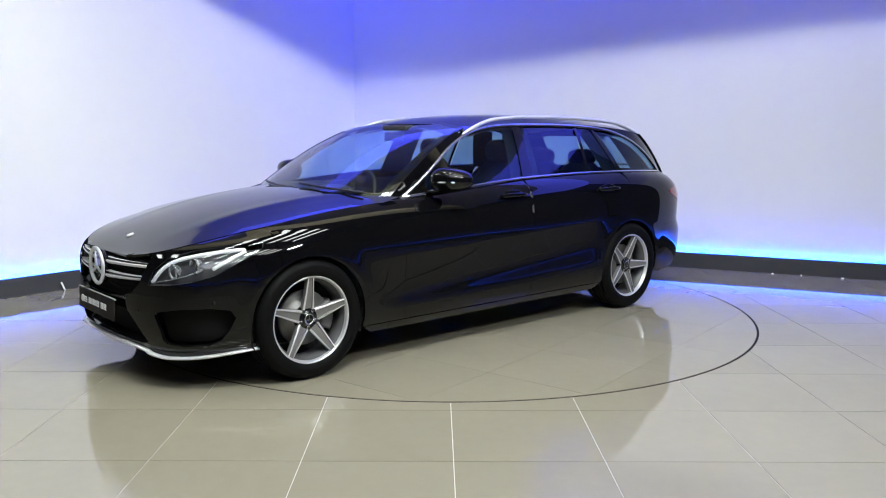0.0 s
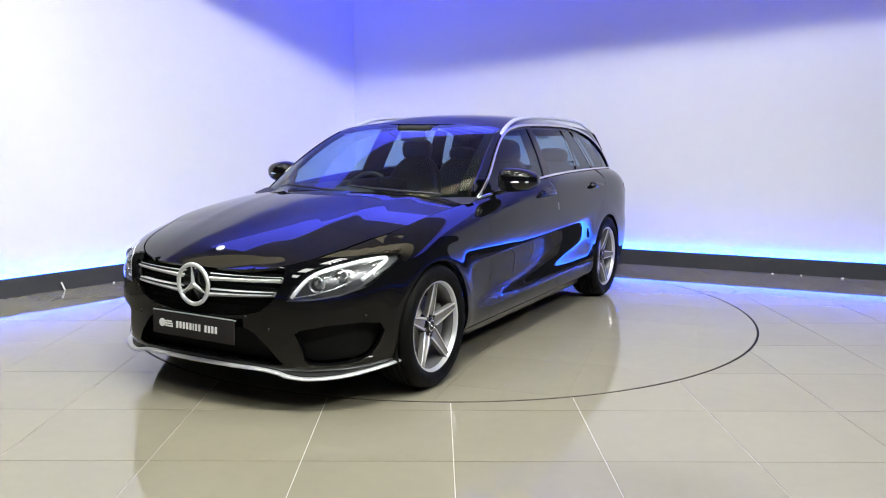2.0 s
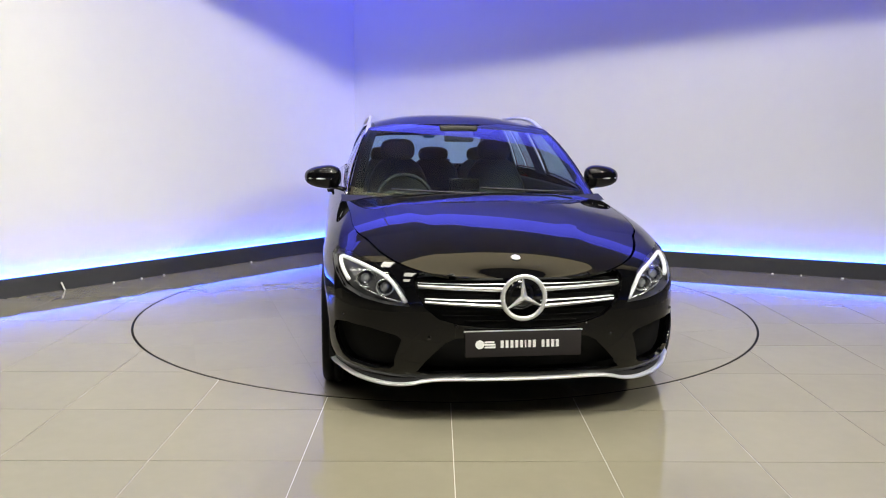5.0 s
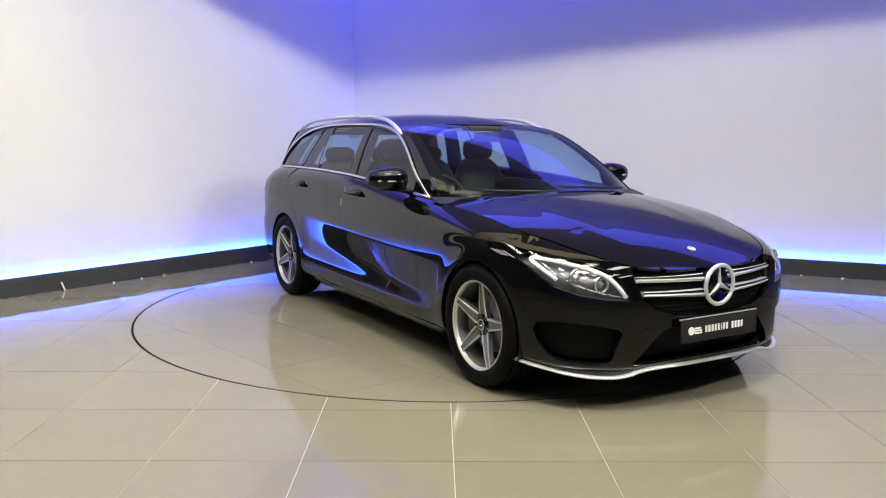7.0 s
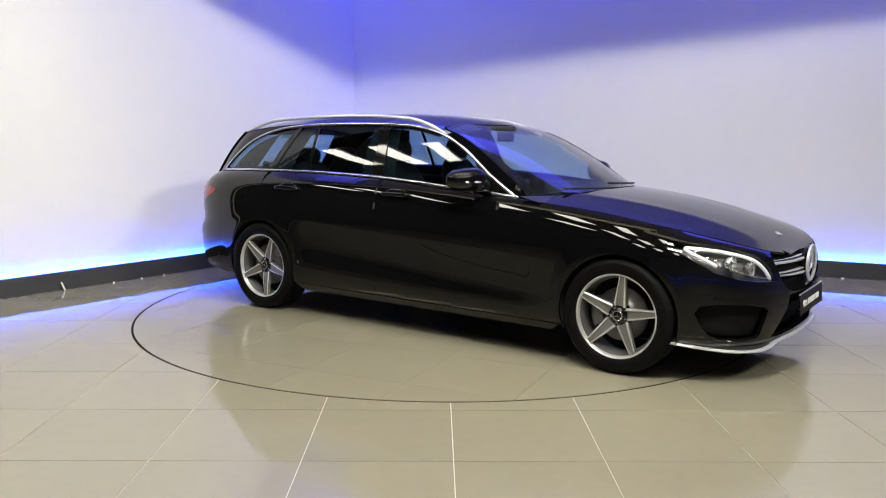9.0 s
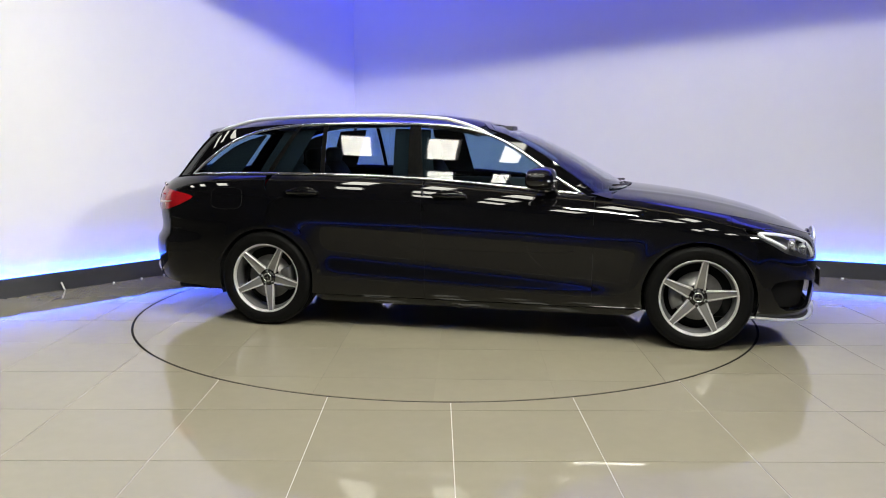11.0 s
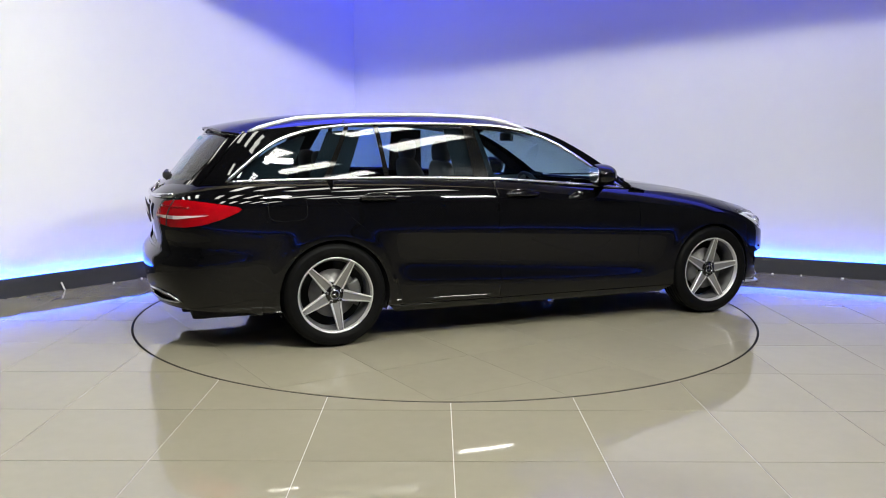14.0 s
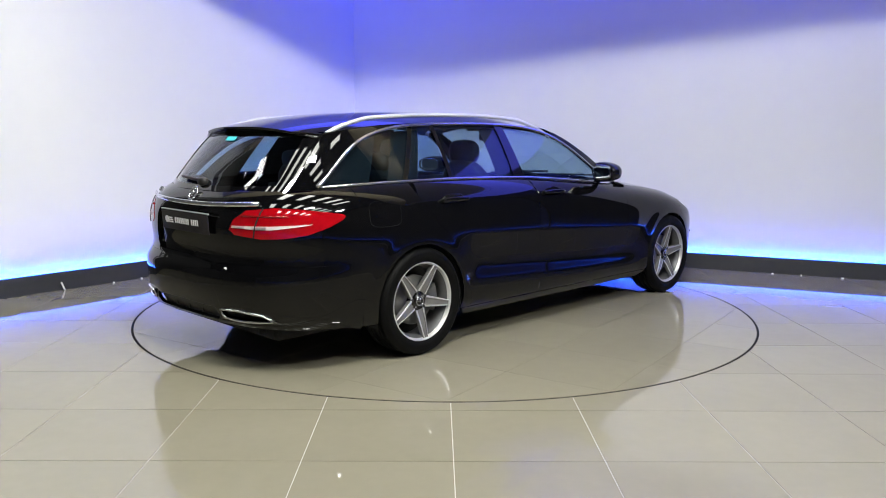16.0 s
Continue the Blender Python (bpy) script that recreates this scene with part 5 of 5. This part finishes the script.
for s in (1, -1):
    lp = EX if s > 0 else mirrored(EX)
    tip = panel("exhaust_tip", [rear_loop(lp)], rear_surf, car, M_LINER, flange=0, offset=-0.02, **kw)
    sweep("tip_frame", [rear_at(y, z, 0.006) for y, z in dense(lp, 0.03)], tip, M_CHROME, 0.016, 0.014, closed=True, label="chrome exhaust frame")
    tlp = tl_in if s > 0 else flip(tl_in)
    lamp = panel("tail_light", [tlp], rear_surf, car, M_RED, flange=0.015, label="glossy red tail light with pale band", offset=0.002, **kw)
    band = [(ry(0.450, 0.806), 0.806), (ry(0.60, 0.802), 0.802), (ra(-2.32, 0.803), 0.803), (ra(-2.17, 0.826), 0.826), (ra(-2.15, 0.832), 0.832), (ra(-2.32, 0.822), 0.822), (ry(0.60, 0.820), 0.820), (ry(0.455, 0.818), 0.818)]
    panel("pale_band", [band if s > 0 else flip(band)], rear_surf, lamp, M_REDCLEAR, flange=0.004, offset=0.005, label="pale clear band", **kw)
    for z in (0.872, ):
        pts = [rear_at(s * y, z, 0.004) for y in np.linspace(0.50 if z > 0.8 else 0.47, 0.73, 9)]
        sweep("lamp_rib", pts, lamp, mat("dark_red_rib", (0.22, 0.002, 0.003), 0.1), 0.008, 0.012)
    # lamp joint at the tailgate's edge
    sweep("lamp_joint", [rear_at(s * (0.585 + 0.03 * (z - 0.75) / 0.2), z, 0.004) for z in np.linspace(0.757, 0.912, 8)], lamp, M_LINER, 0.006, 0.008)
sweep("tailgate_strip", [rear_at(y, 0.912 + 0.018 * (abs(y) / 0.6) ** 2, 0.010) for y in np.linspace(-0.58, 0.58, 25)], tailgate, M_CHROME, 0.016, 0.028, label="bright strip across the tailgate")
ring_star("tailgate_badge", tailgate, Matrix.Translation(rear_at(0, 0.960, 0.008)) @ pose(0, 0, 0, 0, 0, -90) @ pose(0, 0, 0, -28), 0.040, 0.006, M_CHROME)
rp = rear_at(0, 0.80)
plate("rear_plate", Matrix.Translation((rp[0] + 0.004, 0.0, 0.808)) @ pose(0, 0, 0, 4, 0, -90))
for k in range(3):
    bm = box(bmesh.new(), -0.018, -0.002, -0.011, 0.018, 0.002, 0.011)
    ob = part("model_mark", bm, M_CHROME, tailgate, smooth=False)
    ob.matrix_basis = Matrix.Translation(rear_at(0.62 - 0.045 * k, 0.955, 0.004)) @ pose(0, 0, 0, 0, 0, -90) @ pose(0, 0, 0, -30)

# --- underbody
bm = box(bmesh.new(), -2.25, -0.60, 0.17, 2.0, 0.60, 0.28, 0.03)
part("underbody", bm, M_LINER, car, smooth=False)
for x0, x1, hw in ((-0.98, 0.98, 0.80), (-2.3, -1.80, 0.50)):
    part("underbody_wing", box(bmesh.new(), x0, -hw, 0.20, x1, hw, 0.28, 0.02), M_LINER, car, smooth=False)


# --- wheels
def wheel(ax, s):
    w = new("wheel")
    w.parent = car
    w.matrix_basis = Matrix.Translation((ax, s * 0.795, 0.325)) @ (Matrix.Identity(4) if s < 0 else Matrix.Rotation(math.pi, 4, "Z"))
    return w


def lathe(bm, profile, n=72):
    """Turns (y, r) points about the axle; outside is at negative y."""
    rows = [[bm.verts.new((r * math.cos(a), y, r * math.sin(a))) for a in [2 * math.pi * i / n for i in range(n)]] for y, r in profile]
    for r0, r1 in zip(rows, rows[1:]):
        for i in range(n):
            bm.faces.new((r0[i], r0[(i + 1) % n], r1[(i + 1) % n], r1[i]))
    bmesh.ops.recalc_face_normals(bm, faces=bm.faces)
    return bm


def tyre_mesh():
    prof = [(0.098, 0.232), (0.112, 0.262), (0.112, 0.290), (0.100, 0.312), (0.082, 0.321)]
    for g in (-0.055, -0.019, 0.019, 0.055):
        prof += [(-g + 0.005, 0.3245), (-g + 0.004, 0.317), (-g - 0.004, 0.317), (-g - 0.005, 0.3245)]
    prof += [(-0.082, 0.321), (-0.100, 0.312), (-0.110, 0.297), (-0.1125, 0.288), (-0.1115, 0.284), (-0.113, 0.278), (-0.112, 0.262), (-0.104, 0.243), (-0.098, 0.236)]
    return lathe(bmesh.new(), prof)


def rim_mesh():
    return lathe(bmesh.new(), [(0.095, 0.236), (0.07, 0.222), (-0.02, 0.205), (-0.06, 0.212), (-0.078, 0.2235), (-0.088, 0.230)])


def lip_mesh():
    return lathe(bmesh.new(), [(-0.078, 0.2225), (-0.091, 0.2265), (-0.0990, 0.2305), (-0.1005, 0.2350), (-0.0985, 0.2385), (-0.094, 0.2395)])


def spoke_mesh():
    """One spoke: broad at the hub, narrow at the rim, a shallow groove down its face."""
    bm = bmesh.new()
    st = [(0.030, 0.036, -0.058), (0.065, 0.0345, -0.066), (0.10, 0.0310, -0.074), (0.15, 0.0260, -0.083), (0.20, 0.0205, -0.091), (0.230, 0.0180, -0.0955)]
    rows = []
    for r, hw, y in st:
        cs = [(-hw, y + 0.030), (-hw, y + 0.003), (-hw + 0.003, y), (-hw * 0.66, y), (-hw * 0.58, y + 0.006), (hw * 0.58, y + 0.006), (hw * 0.66, y), (hw - 0.003, y), (hw, y + 0.003), (hw, y + 0.030)]
        rows.append([bm.verts.new((c, yy, r)) for c, yy in cs])
    for r0, r1 in zip(rows, rows[1:]):
        for k in range(9):
            f = bm.faces.new((r0[k], r0[k + 1], r1[k + 1], r1[k]))
            f.material_index = 0 if k in (1, 2, 6, 7) else 1
    bm.faces.new(rows[-1])
    bmesh.ops.recalc_face_normals(bm, faces=bm.faces)
    return bm


def build_wheel():
    w = wheel(1.42, -1)
    part("tyre", tyre_mesh(), M_RUBBER, w, "black low-profile tyre")
    rim = part("rim", rim_mesh(), M_RIMGREY, w, "dark grey rim barrel")
    part("rim_lip", lip_mesh(), M_RIM, rim, "machined silver rim lip")
    first = None
    for k in range(5):
        if first is None:
            first = part("spoke", spoke_mesh(), M_RIM, rim, "machined silver spoke with grey groove", smooth=False)
            first.data.materials.append(M_GROOVE)
            ob = first
        else:
            ob = new("spoke", first.data)
            ob.parent = rim
            ob["label"] = "machined silver spoke with grey groove"
        ob.matrix_basis = Matrix.Rotation(radians(72 * k), 4, "Y")
    part("hub", lathe(bmesh.new(), [(-0.02, 0.075), (-0.052, 0.066), (-0.058, 0.055), (-0.058, 0.040), (-0.066, 0.037), (-0.069, 0.030), (-0.070, 0.0005)], 40), M_GLOSSTRIM, rim)
    ring_star("hub_badge", rim, pose(0, -0.070, 0), 0.027, 0.0035, M_CHROME)
    b0 = None
    for k in range(5):
        a = radians(36 + 72 * k)
        if b0 is None:
            bm = bmesh.new()
            bmesh.ops.create_cone(bm, cap_ends=True, segments=6, radius1=0.011, radius2=0.009, depth=0.022, matrix=pose(0, 0, 0, 90))
            b0 = part("wheel_bolt", bm, M_TRIM, rim, smooth=False)
            ob = b0
        else:
            ob = new("wheel_bolt", b0.data)
            ob.parent = rim
        ob.matrix_basis = Matrix.Translation((0.053 * math.sin(a), -0.057, 0.053 * math.cos(a)))
    # added black disc, closes off the bright view through the open wheel
    part("wheel_back_disc", lathe(bmesh.new(), [(0.060, 0.218), (0.064, 0.15), (0.060, 0.001)], 40), M_LINER, w)
    part("brake_disc", lathe(bmesh.new(), [(-0.010, 0.06), (-0.028, 0.062), (-0.030, 0.080), (-0.018, 0.082), (-0.018, 0.150), (0.006, 0.150), (0.006, 0.06)], 56), M_DISC, w)
    bm = bmesh.new()
    n = 12
    rows = []
    for i in range(n + 1):
        a = radians(150 + 60 * i / n)
        rows.append([bm.verts.new((r * math.cos(a), y, r * math.sin(a))) for r, y in ((0.095, -0.035), (0.105, -0.047), (0.160, -0.047), (0.175, -0.035), (0.175, 0.03), (0.095, 0.03))])
    for r0, r1 in zip(rows, rows[1:]):
        for k in range(6):
            bm.faces.new((r0[k], r0[(k + 1) % 6], r1[(k + 1) % 6], r1[k]))
    bm.faces.new(rows[0])
    bm.faces.new(rows[-1][::-1])
    bmesh.ops.recalc_face_normals(bm, faces=bm.faces)
    part("brake_caliper", bm, M_CALIPER, w)
    return w


def copy_part(ob, m):
    c = copy_thing(ob, m)
    c.parent = car
    return c


wheel_a = build_wheel()
SPIN = {(1.42, -1): 8, (-1.42, -1): 28, (1.42, 1): 0, (-1.42, 1): 20}
for (ax, s), spin in SPIN.items():
    m = Matrix.Translation((ax, s * 0.795, 0.325)) @ (Matrix.Identity(4) if s < 0 else Matrix.Rotation(math.pi, 4, "Z"))
    ob = wheel_a if (ax, s) == (1.42, -1) else copy_part(wheel_a, m)
    for ch in ob.children:
        if ch.name.startswith("rim") or ch.name.startswith("tyre"):
            ch.matrix_basis = Matrix.Rotation(radians(spin), 4, "Y")
        if ch.name.startswith("brake_caliper"):
            ch.matrix_basis = Matrix.Rotation(radians(0 if (ax > 0) == (s < 0) else 180), 4, "Y")


# --- cabin
def seat(x, y, rear=False):
    st = new("front_seat" if not rear else "rear_seat")
    st.parent = car
    st.matrix_basis = Matrix.Translation((x, y, 0))
    w = 0.50
    bm = bmesh.new()
    blob(bm, (0.0, 0, 0.50), (0.52, w, 0.17), power=3.2)
    part("cushion", bm, M_SEAT, st)
    bm = bmesh.new()
    blob(bm, (-0.30, 0, 0.82), (0.15, w * 0.98, 0.62 if not rear else 0.56), rings=14, segs=20, power=3.2)
    for v in bm.verts:
        v.co.x -= (v.co.z - 0.55) * 0.33
        v.co.y *= 1.0 - 0.22 * max(0, (v.co.z - 0.85) / 0.28)
    part("backrest", bm, M_SEAT, st)
    bm = bmesh.new()
    blob(bm, (-0.475, 0, 1.185 if not rear else 1.13), (0.10, 0.26, 0.17 if not rear else 0.13), power=2.8)
    part("headrest", bm, M_SEAT, st)
    for k in (-0.06, 0.06):
        sweep("headrest_post", [(-0.44, k, 1.0), (-0.465, k, 1.14)], st, M_CHROME, 0.012, 0.012)
    return st


for y in (0.37, -0.37):
    seat(-0.05, y)
for y in (0.42, 0.0, -0.42):
    seat(-0.92, y, True)
bm = bmesh.new()
blob(bm, (0.60, 0, 0.80), (0.52, 1.42, 0.22), rings=12, segs=28, power=3.4)
part("dashboard", bm, M_CABIN, car)
bm = bmesh.new()
blob(bm, (0.42, -0.37, 0.905), (0.22, 0.36, 0.08), power=2.6)
part("instrument_hood", bm, M_CABIN, car)
sw = Matrix.Translation((0.20, -0.37, 0.86)) @ pose(0, 0, 0, 0, -24, 0)
sweep("steering_wheel", [tuple(sw @ Vector((0, 0.185 * math.cos(a), 0.185 * math.sin(a)))) for a in [2 * math.pi * i / 36 for i in range(36)]], car, M_SEAT, 0.028, 0.028, closed=True, up=(1, 0, 0.2))
bm = bmesh.new()
blob(bm, (0, 0, 0), (0.06, 0.16, 0.12))
for y in (-0.12, 0.12):
    box(bm, -0.012, min(y, 0.6 * y), -0.02, 0.012, max(y, 0.6 * y) + 0.05 * (1 if y > 0 else 0), 0.02)
bmesh.ops.transform(bm, matrix=sw, verts=bm.verts)
part("steering_boss", bm, M_SEAT, car)
bm = bmesh.new()
box(bm, 0.41, -0.10, 0.90, 0.425, 0.10, 1.02, 0.006)
part("dash_screen", bm, M_GLOSSTRIM, car)
part("cabin_floor", box(bmesh.new(), -2.1, -0.72, 0.29, 0.9, 0.72, 0.34), M_CABIN, car, smooth=False)
part("boot_floor", box(bmesh.new(), -2.25, -0.60, 0.62, -1.30, 0.60, 0.66), M_CABIN, car, smooth=False)
for s in (1, -1):
    part("door_card", box(bmesh.new(), -1.40, s * 0.735 - 0.02, 0.34, 0.70, s * 0.735 + 0.02, 0.955, 0.015), M_CABIN, car)



def motions():
    table, ride = [], []
    for t, a in TURN:
        m = Matrix.Translation((CX, CY, 0)) @ Matrix.Rotation(radians(a), 4, "Z")
        table.append((t, m))
        ride.append((t, m @ Matrix.Translation((CAR_X, CAR_Y, 0.0))))
    walk(turntable, table)
    walk(car, ride)


motions()
